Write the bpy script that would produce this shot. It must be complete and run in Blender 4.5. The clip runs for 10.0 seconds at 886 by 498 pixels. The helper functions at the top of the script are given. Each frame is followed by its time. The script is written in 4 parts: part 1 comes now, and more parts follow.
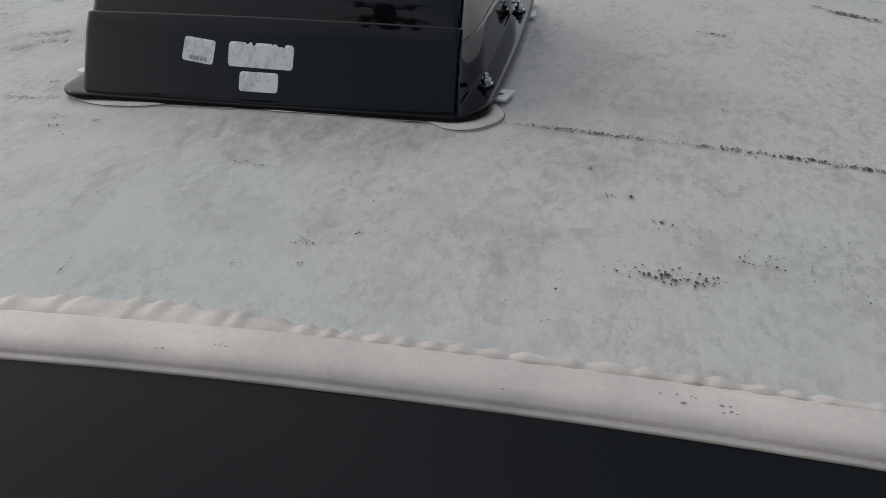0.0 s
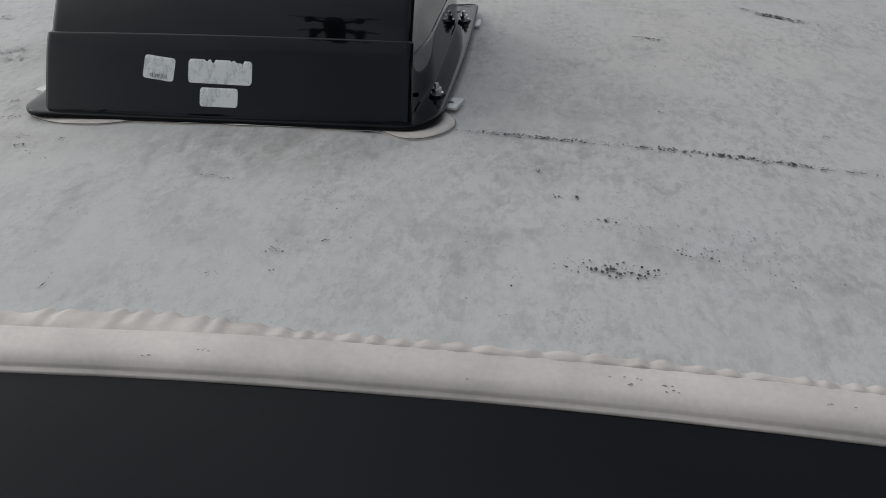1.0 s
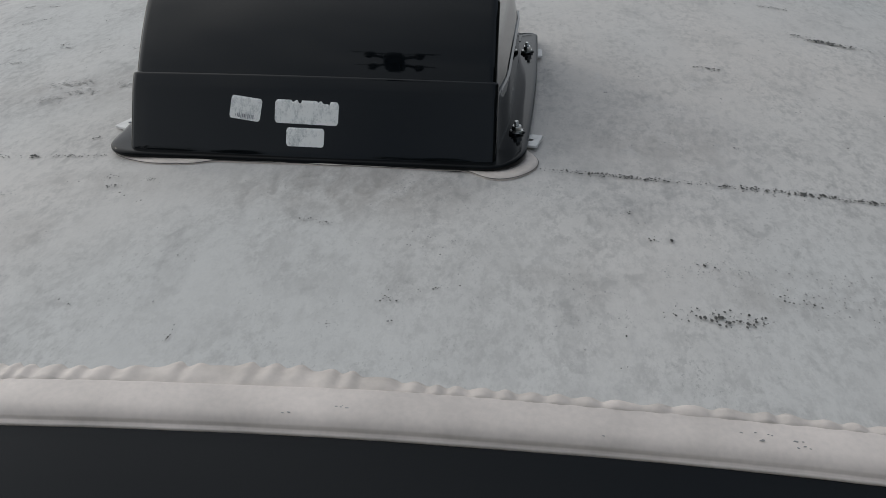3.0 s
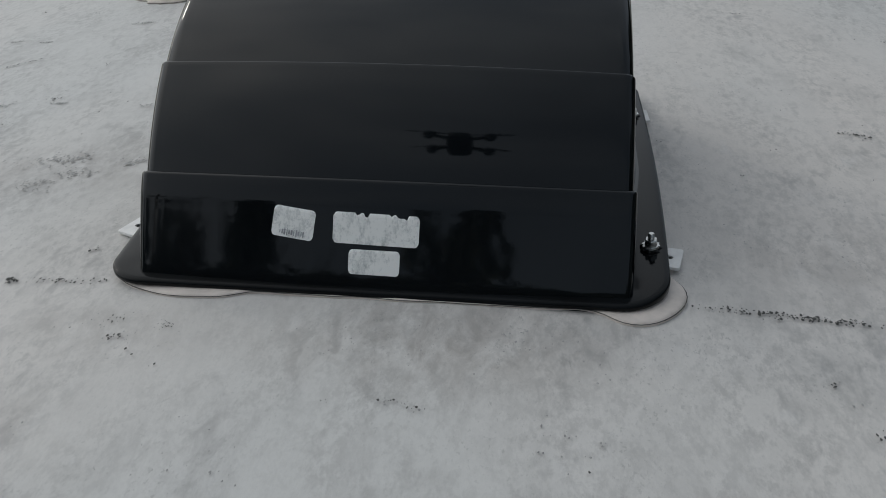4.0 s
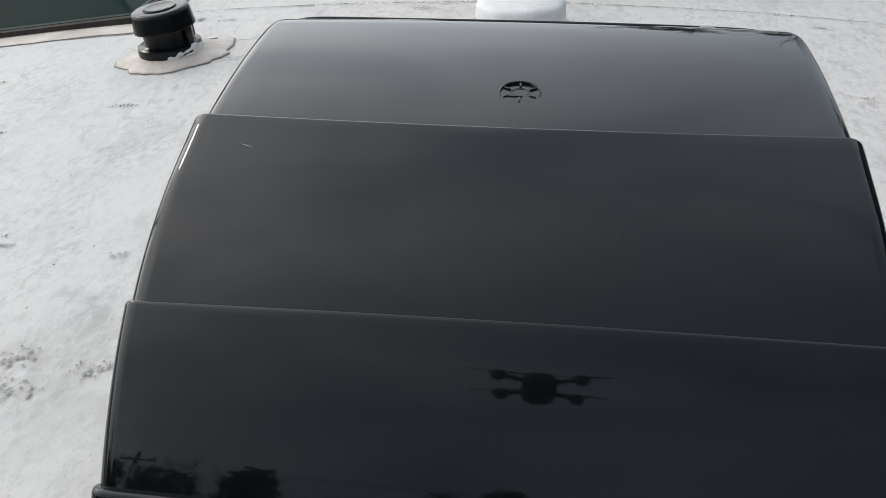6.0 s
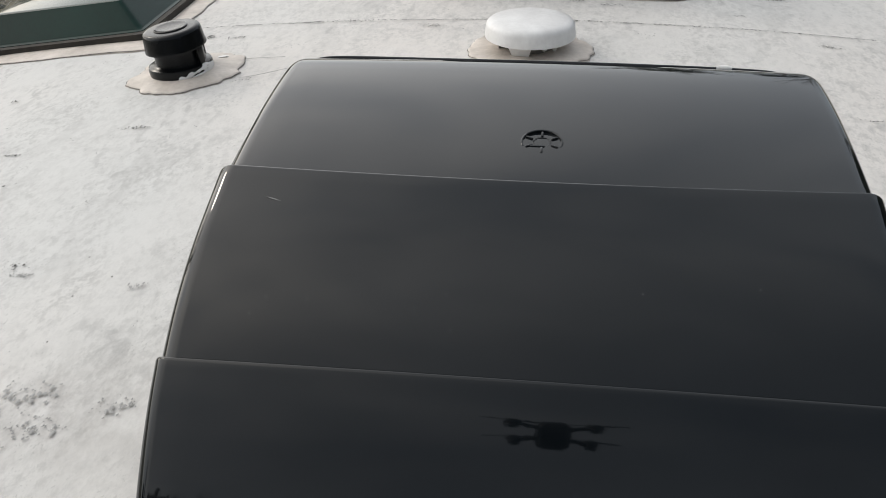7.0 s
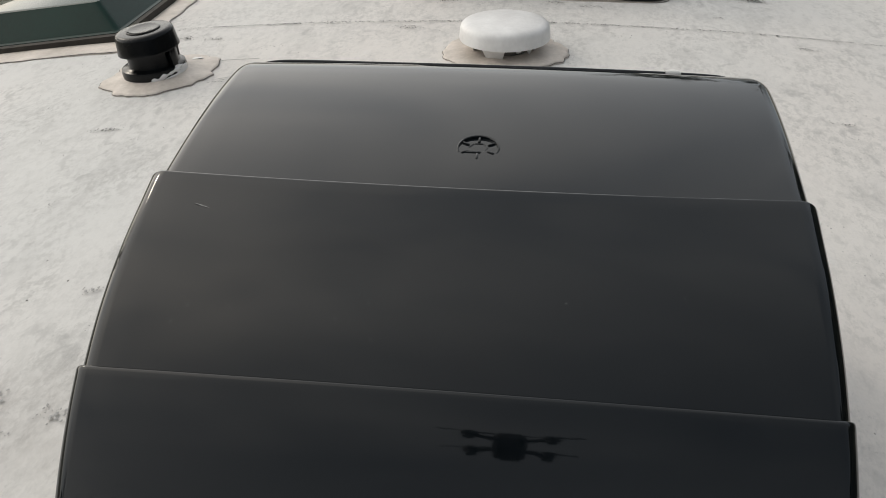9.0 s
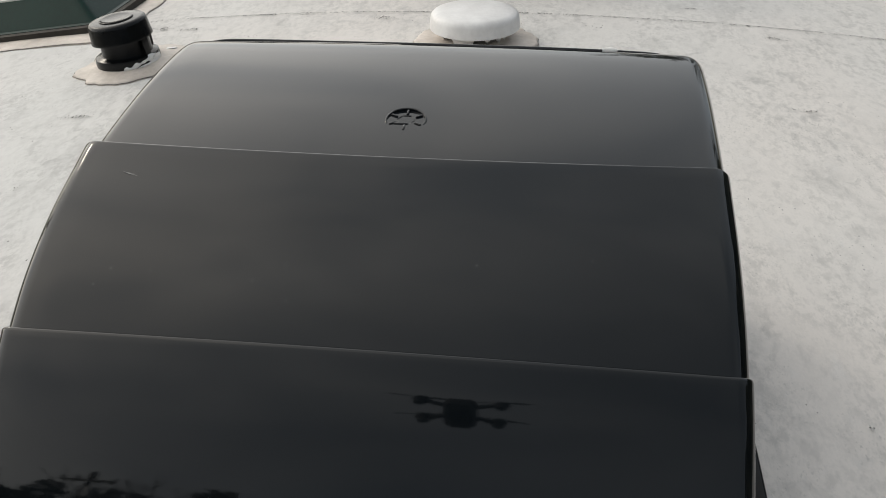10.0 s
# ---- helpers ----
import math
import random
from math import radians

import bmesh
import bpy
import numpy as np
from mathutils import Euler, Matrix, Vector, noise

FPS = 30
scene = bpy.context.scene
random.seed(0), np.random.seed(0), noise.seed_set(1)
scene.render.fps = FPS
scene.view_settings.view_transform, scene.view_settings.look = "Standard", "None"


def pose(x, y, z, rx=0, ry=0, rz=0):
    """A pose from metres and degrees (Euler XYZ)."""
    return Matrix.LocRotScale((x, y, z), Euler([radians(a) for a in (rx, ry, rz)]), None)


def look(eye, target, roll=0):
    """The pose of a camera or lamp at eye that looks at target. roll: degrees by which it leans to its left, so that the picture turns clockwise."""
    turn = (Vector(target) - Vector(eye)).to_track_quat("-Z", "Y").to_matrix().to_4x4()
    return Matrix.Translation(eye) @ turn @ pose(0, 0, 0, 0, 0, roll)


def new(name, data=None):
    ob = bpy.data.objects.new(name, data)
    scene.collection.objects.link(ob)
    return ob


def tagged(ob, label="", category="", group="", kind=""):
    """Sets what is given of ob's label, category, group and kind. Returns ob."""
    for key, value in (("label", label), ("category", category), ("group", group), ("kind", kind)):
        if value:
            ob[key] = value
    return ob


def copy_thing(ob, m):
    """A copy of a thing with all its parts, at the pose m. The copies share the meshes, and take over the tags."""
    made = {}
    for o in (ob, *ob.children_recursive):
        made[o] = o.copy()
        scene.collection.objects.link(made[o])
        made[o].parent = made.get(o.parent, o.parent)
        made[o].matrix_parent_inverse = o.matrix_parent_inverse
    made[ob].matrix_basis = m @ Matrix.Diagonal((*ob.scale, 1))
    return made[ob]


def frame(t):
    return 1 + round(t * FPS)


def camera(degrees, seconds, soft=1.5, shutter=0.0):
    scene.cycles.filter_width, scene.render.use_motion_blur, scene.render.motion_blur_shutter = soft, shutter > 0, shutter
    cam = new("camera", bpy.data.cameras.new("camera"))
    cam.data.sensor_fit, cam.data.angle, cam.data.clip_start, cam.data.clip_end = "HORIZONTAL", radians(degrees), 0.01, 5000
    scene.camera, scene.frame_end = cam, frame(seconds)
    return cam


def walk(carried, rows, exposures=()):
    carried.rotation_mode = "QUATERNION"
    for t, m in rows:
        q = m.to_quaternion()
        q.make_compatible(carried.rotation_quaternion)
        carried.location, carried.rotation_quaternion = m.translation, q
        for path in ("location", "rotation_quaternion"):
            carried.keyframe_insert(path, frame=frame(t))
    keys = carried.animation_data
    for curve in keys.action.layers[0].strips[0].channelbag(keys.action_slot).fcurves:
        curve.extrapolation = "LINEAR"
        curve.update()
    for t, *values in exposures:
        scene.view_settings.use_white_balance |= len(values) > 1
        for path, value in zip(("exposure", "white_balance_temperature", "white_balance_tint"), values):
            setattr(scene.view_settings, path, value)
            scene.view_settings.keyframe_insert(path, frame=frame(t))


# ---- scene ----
cam = camera(52.2, 10.0, soft=0.9)
PATH = [
    (0, (0.379, -0.907, 0.354), (0.052, 0.808, -0.621), 0.4),
    (0.5, (0.381, -0.931, 0.356), (0.062, 0.786, -0.62), 0.4),
    (0.7, (0.378, -0.941, 0.365), (0.074, 0.777, -0.612), 0.4),
    (0.8, (0.381, -0.949, 0.372), (0.153, 0.782, -0.605), 0.2),
    (1, (0.376, -0.953, 0.383), (0.161, 0.779, -0.594), 0.2),
    (1.5, (0.364, -0.974, 0.394), (0.153, 0.76, -0.58), 0.2),
    (2, (0.363, -0.994, 0.393), (0.146, 0.739, -0.581), 0.1),
    (2.2, (0.354, -0.996, 0.396), (0.144, 0.737, -0.58), 0.3),
    (3.3, (0.232, -0.903, 0.439), (0.021, 0.827, -0.541), 0.0),
    (3.5, (0.201, -0.849, 0.442), (-0.014, 0.876, -0.548), -0.1),
    (4, (0.14, -0.661, 0.428), (-0.073, 1.058, -0.572), -0.1),
    (4.5, (0.083, -0.438, 0.423), (-0.125, 1.276, -0.587), -0.0),
    (5, (0.044, -0.31, 0.412), (-0.169, 1.399, -0.606), -0.2),
    (5.5, (0.025, -0.295, 0.429), (-0.183, 1.414, -0.589), -0.0),
    (5.7, (0.021, -0.298, 0.439), (-0.186, 1.412, -0.576), 0.1),
    (6.8, (0.004, -0.293, 0.471), (-0.204, 1.416, -0.547), 0.0),
    (7, (0.0, -0.288, 0.482), (-0.207, 1.419, -0.54), 0.1),
    (7.5, (-0.001, -0.261, 0.495), (-0.209, 1.445, -0.528), 0.2),
    (8, (0.016, -0.25, 0.492), (-0.194, 1.455, -0.532), 0.2),
    (8.5, (0.025, -0.257, 0.49), (-0.186, 1.448, -0.533), 0.2),
    (9, (0.044, -0.275, 0.483), (-0.169, 1.431, -0.539), 0.1),
    (9.5, (0.063, -0.283, 0.48), (-0.153, 1.422, -0.542), -0.0),
    (10, (0.097, -0.29, 0.471), (-0.122, 1.416, -0.549), -0.0),
]
walk(cam, [(t, look(eye, target, roll)) for t, eye, target, roll in PATH],
     [(0, -0.31, 6400, 8.5), (3.5, -0.35, 6330, 8), (4.5, -0.34, 6270, 6), (5.0, 0.10, 6250, 7), (5.5, 0.48, 6270, 8.5), (7.0, 0.46, 6700, 9), (7.5, 0.38, 6830, 9), (8.0, 0.30, 6920, 9), (8.5, 0.29, 6940, 9), (10.0, 0.37, 6900, 8.5)])

# ---- world, sun, exposure ----
world = bpy.data.worlds.new("overcast_sky")
scene.world = world
world.use_nodes = True
wn, wl = world.node_tree.nodes, world.node_tree.links
wn.clear()
sky = wn.new("ShaderNodeTexSky")
sky.sky_type, sky.sun_disc = "NISHITA", False
sky.sun_elevation, sky.sun_rotation = radians(29), radians(-55)
sky_b = wn.new("ShaderNodeBackground")
sky_b.inputs[1].default_value = 0.02
coord = wn.new("ShaderNodeTexCoord")
stretch = wn.new("ShaderNodeMapping")
stretch.inputs["Scale"].default_value = (1.0, 1.0, 1.4)
clouds = wn.new("ShaderNodeTexNoise")
clouds.inputs["Scale"].default_value, clouds.inputs["Detail"].default_value, clouds.inputs["Distortion"].default_value = 1.5, 3.0, 0.5
ramp = wn.new("ShaderNodeValToRGB")
ramp.color_ramp.elements[0].position, ramp.color_ramp.elements[0].color = 0.32, (0.535, 0.550, 0.572, 1)
ramp.color_ramp.elements[1].position, ramp.color_ramp.elements[1].color = 0.68, (1.02, 0.985, 0.948, 1)
cloud_b = wn.new("ShaderNodeBackground")
# the cloud is brighter towards the veiled sun
toward = wn.new("ShaderNodeVectorMath")
toward.operation = "DOT_PRODUCT"
toward.inputs[1].default_value = (-0.90, 0.20, 0.38)
veil = wn.new("ShaderNodeMapRange")
for slot, value in enumerate((-0.30, 1.0, 0.0, 1.0), 1):
    veil.inputs[slot].default_value = value
wl.new(coord.outputs["Generated"], toward.inputs[0])
wl.new(toward.outputs["Value"], veil.inputs[0])
bend = wn.new("ShaderNodeMath")
bend.operation = "POWER"
bend.inputs[1].default_value = 3.0
glow = wn.new("ShaderNodeMath")
glow.operation = "MULTIPLY_ADD"
glow.inputs[1].default_value, glow.inputs[2].default_value = 1.58, 0.60
wl.new(veil.outputs[0], bend.inputs[0])
wl.new(bend.outputs[0], glow.inputs[0])
ahead = wn.new("ShaderNodeVectorMath")
ahead.operation = "DOT_PRODUCT"
ahead.inputs[1].default_value = (-0.34, 0.92, 0.18)
wl.new(coord.outputs["Generated"], ahead.inputs[0])
front = wn.new("ShaderNodeMath")
front.operation, front.use_clamp = "MAXIMUM", True
front.inputs[1].default_value = 0.0
wl.new(ahead.outputs["Value"], front.inputs[0])
haze = wn.new("ShaderNodeMath")
haze.operation = "POWER"
haze.inputs[1].default_value = 11.0
wl.new(front.outputs[0], haze.inputs[0])
total = wn.new("ShaderNodeMath")
total.operation = "MULTIPLY_ADD"
total.inputs[1].default_value = 0.38
wl.new(haze.outputs[0], total.inputs[0])
wl.new(glow.outputs[0], total.inputs[2])
# heavier cloud low before the trailer and to its right
murk = wn.new("ShaderNodeVectorMath")
murk.operation = "DOT_PRODUCT"
murk.inputs[1].default_value = (0.50, -0.85, 0.10)
wl.new(coord.outputs["Generated"], murk.inputs[0])
heavy = wn.new("ShaderNodeMapRange")
for slot, value in enumerate((0.05, 0.95, 1.0, 0.43), 1):
    heavy.inputs[slot].default_value = value
wl.new(murk.outputs["Value"], heavy.inputs[0])
level = wn.new("ShaderNodeMath")
level.operation = "MULTIPLY"
wl.new(total.outputs[0], level.inputs[0])
wl.new(heavy.outputs[0], level.inputs[1])
wl.new(level.outputs[0], cloud_b.inputs[1])
both, w_out = wn.new("ShaderNodeAddShader"), wn.new("ShaderNodeOutputWorld")
wl.new(sky.outputs[0], sky_b.inputs[0])
wl.new(coord.outputs["Generated"], stretch.inputs[0])
wl.new(stretch.outputs[0], clouds.inputs["Vector"])
wl.new(clouds.outputs[0], ramp.inputs[0])
# bluer away from the sun
hue = wn.new("ShaderNodeMix")
hue.data_type, hue.blend_type = "RGBA", "MULTIPLY"
hue.inputs[7].default_value = (0.875, 0.965, 1.085, 1)
fade = wn.new("ShaderNodeMapRange")
for slot, value in enumerate((0.15, 0.85, 1.0, 0.0), 1):
    fade.inputs[slot].default_value = value
wl.new(veil.outputs[0], fade.inputs[0])
wl.new(fade.outputs[0], hue.inputs[0])
wl.new(ramp.outputs[0], hue.inputs[6])
wl.new(hue.outputs[2], cloud_b.inputs[0])
wl.new(sky_b.outputs[0], both.inputs[0])
wl.new(cloud_b.outputs[0], both.inputs[1])
wl.new(both.outputs[0], w_out.inputs[0])

sun_data = bpy.data.lights.new("sun", "SUN")
sun_data.energy, sun_data.angle, sun_data.color = 0.24, radians(6), (1.0, 0.92, 0.82)
sun = new("sun", sun_data)
sun.matrix_world = look((-7.2, 5.0, 4.9), (0, 0, 0))


# ---- materials ----
def material(name, base, rough=0.5, metal=0.0, vary=0.15, scale=8.0, fine=120.0, bump=0.1, bump_scale=0.002, tint=None, rough_vary=0.1, ior=1.5, coat=0.0):
    """A surface with stains at one scale and grain at another."""
    m = bpy.data.materials.new(name)
    m.use_nodes = True
    n, l = m.node_tree.nodes, m.node_tree.links
    b = n["Principled BSDF"]
    b.inputs["Metallic"].default_value = metal
    b.inputs["IOR"].default_value = ior
    b.inputs["Coat Weight"].default_value = coat
    b.inputs["Coat Roughness"].default_value = 0.06
    tc = n.new("ShaderNodeTexCoord")
    big, small = n.new("ShaderNodeTexNoise"), n.new("ShaderNodeTexNoise")
    big.inputs["Scale"].default_value, big.inputs["Detail"].default_value = scale, 6
    small.inputs["Scale"].default_value, small.inputs["Detail"].default_value = fine, 3
    for t in (big, small):
        l.new(tc.outputs["Object"], t.inputs["Vector"])
    cr = n.new("ShaderNodeValToRGB")
    tint = tint or base
    cr.color_ramp.elements[0].color = (*[c * (1 - vary) for c in tint], 1)
    cr.color_ramp.elements[1].color = (*[min(1, c * (1 + vary)) for c in base], 1)
    cr.color_ramp.elements[0].position, cr.color_ramp.elements[1].position = 0.3, 0.7
    mix = n.new("ShaderNodeMath")
    mix.operation = "MULTIPLY_ADD"
    mix.inputs[1].default_value = 0.3
    l.new(small.outputs[0], mix.inputs[0])
    sub = n.new("ShaderNodeMath")
    sub.operation = "MULTIPLY_ADD"
    sub.inputs[1].default_value, sub.inputs[2].default_value = 1.0, -0.15
    l.new(big.outputs[0], sub.inputs[0])
    l.new(sub.outputs[0], mix.inputs[2])
    l.new(mix.outputs[0], cr.inputs[0])
    l.new(cr.outputs[0], b.inputs["Base Color"])
    rr = n.new("ShaderNodeMapRange")
    rr.inputs[3].default_value, rr.inputs[4].default_value = max(0.02, rough - rough_vary), min(1, rough + rough_vary)
    l.new(big.outputs[0], rr.inputs[0])
    l.new(rr.outputs[0], b.inputs["Roughness"])
    if bump:
        bp = n.new("ShaderNodeBump")
        bp.inputs["Strength"].default_value, bp.inputs["Distance"].default_value = bump, bump_scale
        l.new(small.outputs[0], bp.inputs["Height"])
        l.new(bp.outputs[0], b.inputs["Normal"])
    return m


def roof_material():
    """White rubber membrane: greyish dirt in soft patches, fine grain, faint stains, one painted shadow."""
    m = bpy.data.materials.new("roof_membrane")
    m.use_nodes = True
    n, l = m.node_tree.nodes, m.node_tree.links
    b = n["Principled BSDF"]
    tc = n.new("ShaderNodeTexCoord")
    # dirt runs along the trailer, down the fall of the roof
    drawn = n.new("ShaderNodeMapping")
    drawn.inputs["Scale"].default_value = (1.0, 0.55, 1.0)
    l.new(tc.outputs["Object"], drawn.inputs[0])

    def noise_tex(scale, detail, rough=0.6, warp=0.0):
        t = n.new("ShaderNodeTexNoise")
        t.inputs["Scale"].default_value, t.inputs["Detail"].default_value = scale, detail
        t.inputs["Roughness"].default_value, t.inputs["Distortion"].default_value = rough, warp
        l.new(drawn.outputs[0], t.inputs["Vector"])
        return t

    def ranged(src, a, z, lo, hi):
        r = n.new("ShaderNodeMapRange")
        for i, v in enumerate((a, z, lo, hi), 1):
            r.inputs[i].default_value = v
        l.new(src, r.inputs[0])
        return r.outputs[0]

    def times(a, c):
        r = n.new("ShaderNodeMath")
        r.operation = "MULTIPLY"
        l.new(a, r.inputs[0])
        l.new(c, r.inputs[1])
        return r.outputs[0]

    def mixed(fac, c1, c2):
        x = n.new("ShaderNodeMix")
        x.data_type = "RGBA"
        l.new(fac, x.inputs[0])
        for i, c in ((6, c1), (7, c2)):
            if isinstance(c, tuple):
                x.inputs[i].default_value = (*c, 1)
            else:
                l.new(c, x.inputs[i])
        return x.outputs[2]

    def blotch(cx, cy, rx, ry):
        """A soft patch of its own on the roof: 1 in its middle, 0 past its rim."""
        mp, ln = n.new("ShaderNodeMapping"), n.new("ShaderNodeVectorMath")
        mp.inputs["Location"].default_value, mp.inputs["Scale"].default_value = (-cx / rx, -cy / ry, 0), (1 / rx, 1 / ry, 0)
        ln.operation = "LENGTH"
        l.new(tc.outputs["Object"], mp.inputs[0])
        l.new(mp.outputs[0], ln.inputs[0])
        return ranged(ln.outputs["Value"], 0.25, 1.0, 1, 0)

    clean, cool = (0.700, 0.665, 0.630), (0.652, 0.647, 0.628)
    c = mixed(ranged(noise_tex(1.3, 2).outputs[0], 0.4, 0.62, 0, 1), clean, cool)
    # soft grey smudges a few centimetres across, gathered in wider areas
    smudge = times(ranged(noise_tex(17, 9, 0.68, 0.6).outputs[0], 0.47, 0.70, 0, 1), ranged(noise_tex(4.2, 3, 0.5).outputs[0], 0.40, 0.62, 0.12, 1))
    c = mixed(ranged(smudge, 0, 1, 0, 0.43), c, (0.390, 0.384, 0.374))
    # a broken film of dirt over everything, finer than the smudges
    film = times(ranged(noise_tex(9, 8, 0.72, 0.3).outputs[0], 0.40, 0.64, 0.1, 1), ranged(noise_tex(105, 6, 0.72).outputs[0], 0.45, 0.60, 0, 1))
    c = mixed(ranged(film, 0, 1, 0, 0.56), c, (0.400, 0.392, 0.380))
    # worn flecks inside the smudges
    fleck = times(ranged(noise_tex(58, 5, 0.62, 0.4).outputs[0], 0.52, 0.66, 0, 1), ranged(noise_tex(8, 4, 0.6).outputs[0], 0.42, 0.62, 0.05, 1))
    c = mixed(ranged(fleck, 0, 1, 0, 0.47), c, (0.33, 0.325, 0.32))
    # chalky clean spots
    chalk = ranged(noise_tex(34, 4, 0.6, 0.3).outputs[0], 0.60, 0.74, 0, 0.30)
    c = mixed(chalk, c, (0.70, 0.69, 0.675))
    # brown-grey stains where water stands round the cover; (0.42, 0.10) paints its shadow
    for cx, cy, rx, ry, k in ((0.060, -0.070, 0.20, 0.085, 0.62), (0.310, -0.225, 0.13, 0.075, 0.20), (-0.215, -0.080, 0.10, 0.055, 0.40), (0.500, -0.215, 0.12, 0.060, 0.34), (-0.400, 0.240, 0.17, 0.10, 0.40), (0.42, 0.10, 0.15, 0.12, 0.28), (-0.26, -0.20, 0.12, 0.06, 0.25)):
        stain_and_shade = times(blotch(cx, cy, rx, ry), ranged(noise_tex(30, 6, 0.66, 0.5).outputs[0], 0.40, 0.62, 0, 1))
        c = mixed(ranged(stain_and_shade, 0, 1, 0, k), c, (0.325, 0.300, 0.280))
    pits = times(ranged(noise_tex(330, 3, 0.6).outputs[0], 0.60, 0.66, 0, 1), ranged(noise_tex(12, 6, 0.7).outputs[0], 0.46, 0.62, 0, 1))
    c = mixed(ranged(pits, 0, 1, 0, 0.48), c, (0.33, 0.33, 0.32))
    grain = noise_tex(420, 2)
    c = mixed(ranged(grain.outputs[0], 0.35, 0.65, 0.0, 0.08), c, (0.44, 0.44, 0.43))
    l.new(c, b.inputs["Base Color"])
    l.new(ranged(noise_tex(9, 4).outputs[0], 0.3, 0.7, 0.62, 0.82), b.inputs["Roughness"])
    b.inputs["Specular IOR Level"].default_value = 0.2
    bp = n.new("ShaderNodeBump")
    bp.inputs["Strength"].default_value, bp.inputs["Distance"].default_value = 0.25, 0.0012
    l.new(noise_tex(160, 4).outputs[0], bp.inputs["Height"])
    bp2 = n.new("ShaderNodeBump")
    bp2.inputs["Strength"].default_value, bp2.inputs["Distance"].default_value = 0.35, 0.006
    l.new(noise_tex(7, 3).outputs[0], bp2.inputs["Height"])
    l.new(bp.outputs[0], bp2.inputs["Normal"])
    l.new(bp2.outputs[0], b.inputs["Normal"])
    return m


M_ROOF = roof_material()
M_BLACK = material("black_plastic", (0.0050, 0.0068, 0.0084), 0.042, vary=0.25, scale=5, fine=240, bump=0.03, bump_scale=0.0003, rough_vary=0.02, ior=1.46)
M_FLANGE = material("black_plastic_flange", (0.0055, 0.0065, 0.0075), 0.09, vary=0.35, scale=14, fine=240, bump=0.05, bump_scale=0.0004, rough_vary=0.05, ior=1.23)
M_CAP = material("dark_gelcoat", (0.0036, 0.0044, 0.0050), 0.20, ior=1.52, vary=0.25, scale=2, fine=150, bump=0.02, bump_scale=0.0006)
M_SEAL = material("lap_sealant", (0.610, 0.550, 0.495), 0.5, vary=0.14, scale=22, fine=160, bump=0.15, bump_scale=0.001, tint=(0.52, 0.465, 0.41))
M_BEAD = material("edge_bead_sealant", (0.750, 0.675, 0.620), 0.5, vary=0.10, scale=24, fine=160, bump=0.12, bump_scale=0.0008, tint=(0.660, 0.598, 0.545))
M_SEALWHITE = material("fresh_sealant", (0.76, 0.75, 0.73), 0.45, vary=0.08, scale=30, fine=160, bump=0.1, bump_scale=0.0006)
M_TRIM = material("white_vinyl_trim", (0.795, 0.715, 0.660), 0.38, vary=0.10, scale=11, fine=200, bump=0.06, bump_scale=0.0006, tint=(0.715, 0.648, 0.600))


def label_material():
    """Silvered paper whose print has washed down in streaks."""
    m = bpy.data.materials.new("washed_label")
    m.use_nodes = True
    n, l = m.node_tree.nodes, m.node_tree.links
    b = n["Principled BSDF"]
    tc = n.new("ShaderNodeTexCoord")
    fac = None
    for scale, size, share in ((260, (1, 1, 0.30), 0.30), (520, (1, 1, 1), 0.32), (85, (1, 1, 0.12), 0.58)):
        mp, t = n.new("ShaderNodeMapping"), n.new("ShaderNodeTexNoise")
        mp.inputs["Scale"].default_value = size
        t.inputs["Scale"].default_value, t.inputs["Detail"].default_value, t.inputs["Roughness"].default_value = scale, 5, 0.7
        l.new(tc.outputs["Object"], mp.inputs[0])
        l.new(mp.outputs[0], t.inputs["Vector"])
        k = n.new("ShaderNodeMath")
        k.operation = "MULTIPLY_ADD"
        k.inputs[1].default_value, k.inputs[2].default_value = share, 0.0
        l.new(t.outputs[0], k.inputs[0])
        if fac is not None:
            l.new(fac, k.inputs[2])
        fac = k.outputs[0]
    cr = n.new("ShaderNodeValToRGB")
    e = cr.color_ramp.elements
    e[0].position, e[0].color = 0.46, (0.50, 0.53, 0.53, 1)
    e[1].position, e[1].color = 0.62, (0.94, 0.95, 0.93, 1)
    l.new(fac, cr.inputs[0])
    l.new(cr.outputs[0], b.inputs["Base Color"])
    b.inputs["Roughness"].default_value = 0.55
    return m


M_STICKER = label_material()
M_FADED = material("faded_print", (0.36, 0.37, 0.39), 0.6, vary=0.4, scale=90, fine=500, bump=0)
M_SCUFF = material("pale_scuff", (0.19, 0.19, 0.185), 0.5, vary=0.5, scale=300, fine=900, bump=0)
M_STEEL = material("zinc_plated_steel", (0.62, 0.62, 0.60), 0.28, metal=1.0, vary=0.2, scale=60, fine=300, bump=0.1, bump_scale=0.0003)
M_BRACKET = material("mill_aluminium", (0.80, 0.795, 0.78), 0.45, metal=0.15, vary=0.12, scale=40, fine=260, bump=0.08, bump_scale=0.0004)
M_DRONE = material("grey_drone_shell", (0.008, 0.0085, 0.009), 0.5, vary=0.2, scale=40, fine=300, bump=0.1, bump_scale=0.0003)
M_NEAR_BLACK = material("near_black", (0.01, 0.01, 0.01), 0.7, vary=0.2, bump=0)
M_BLKMATT = material("black_abs_plastic", (0.0040, 0.0048, 0.0054), 0.24, ior=1.34, vary=0.35, scale=30, fine=260, bump=0.1, bump_scale=0.0005)
M_DOME = material("white_dome_plastic", (0.75, 0.745, 0.735), 0.36, vary=0.07, scale=28, fine=180, bump=0.08, bump_scale=0.0006, tint=(0.71, 0.70, 0.69))
M_THROAT = material("grimy_shaded_throat", (0.16, 0.15, 0.135), 0.8, vary=0.3, scale=40, fine=200)
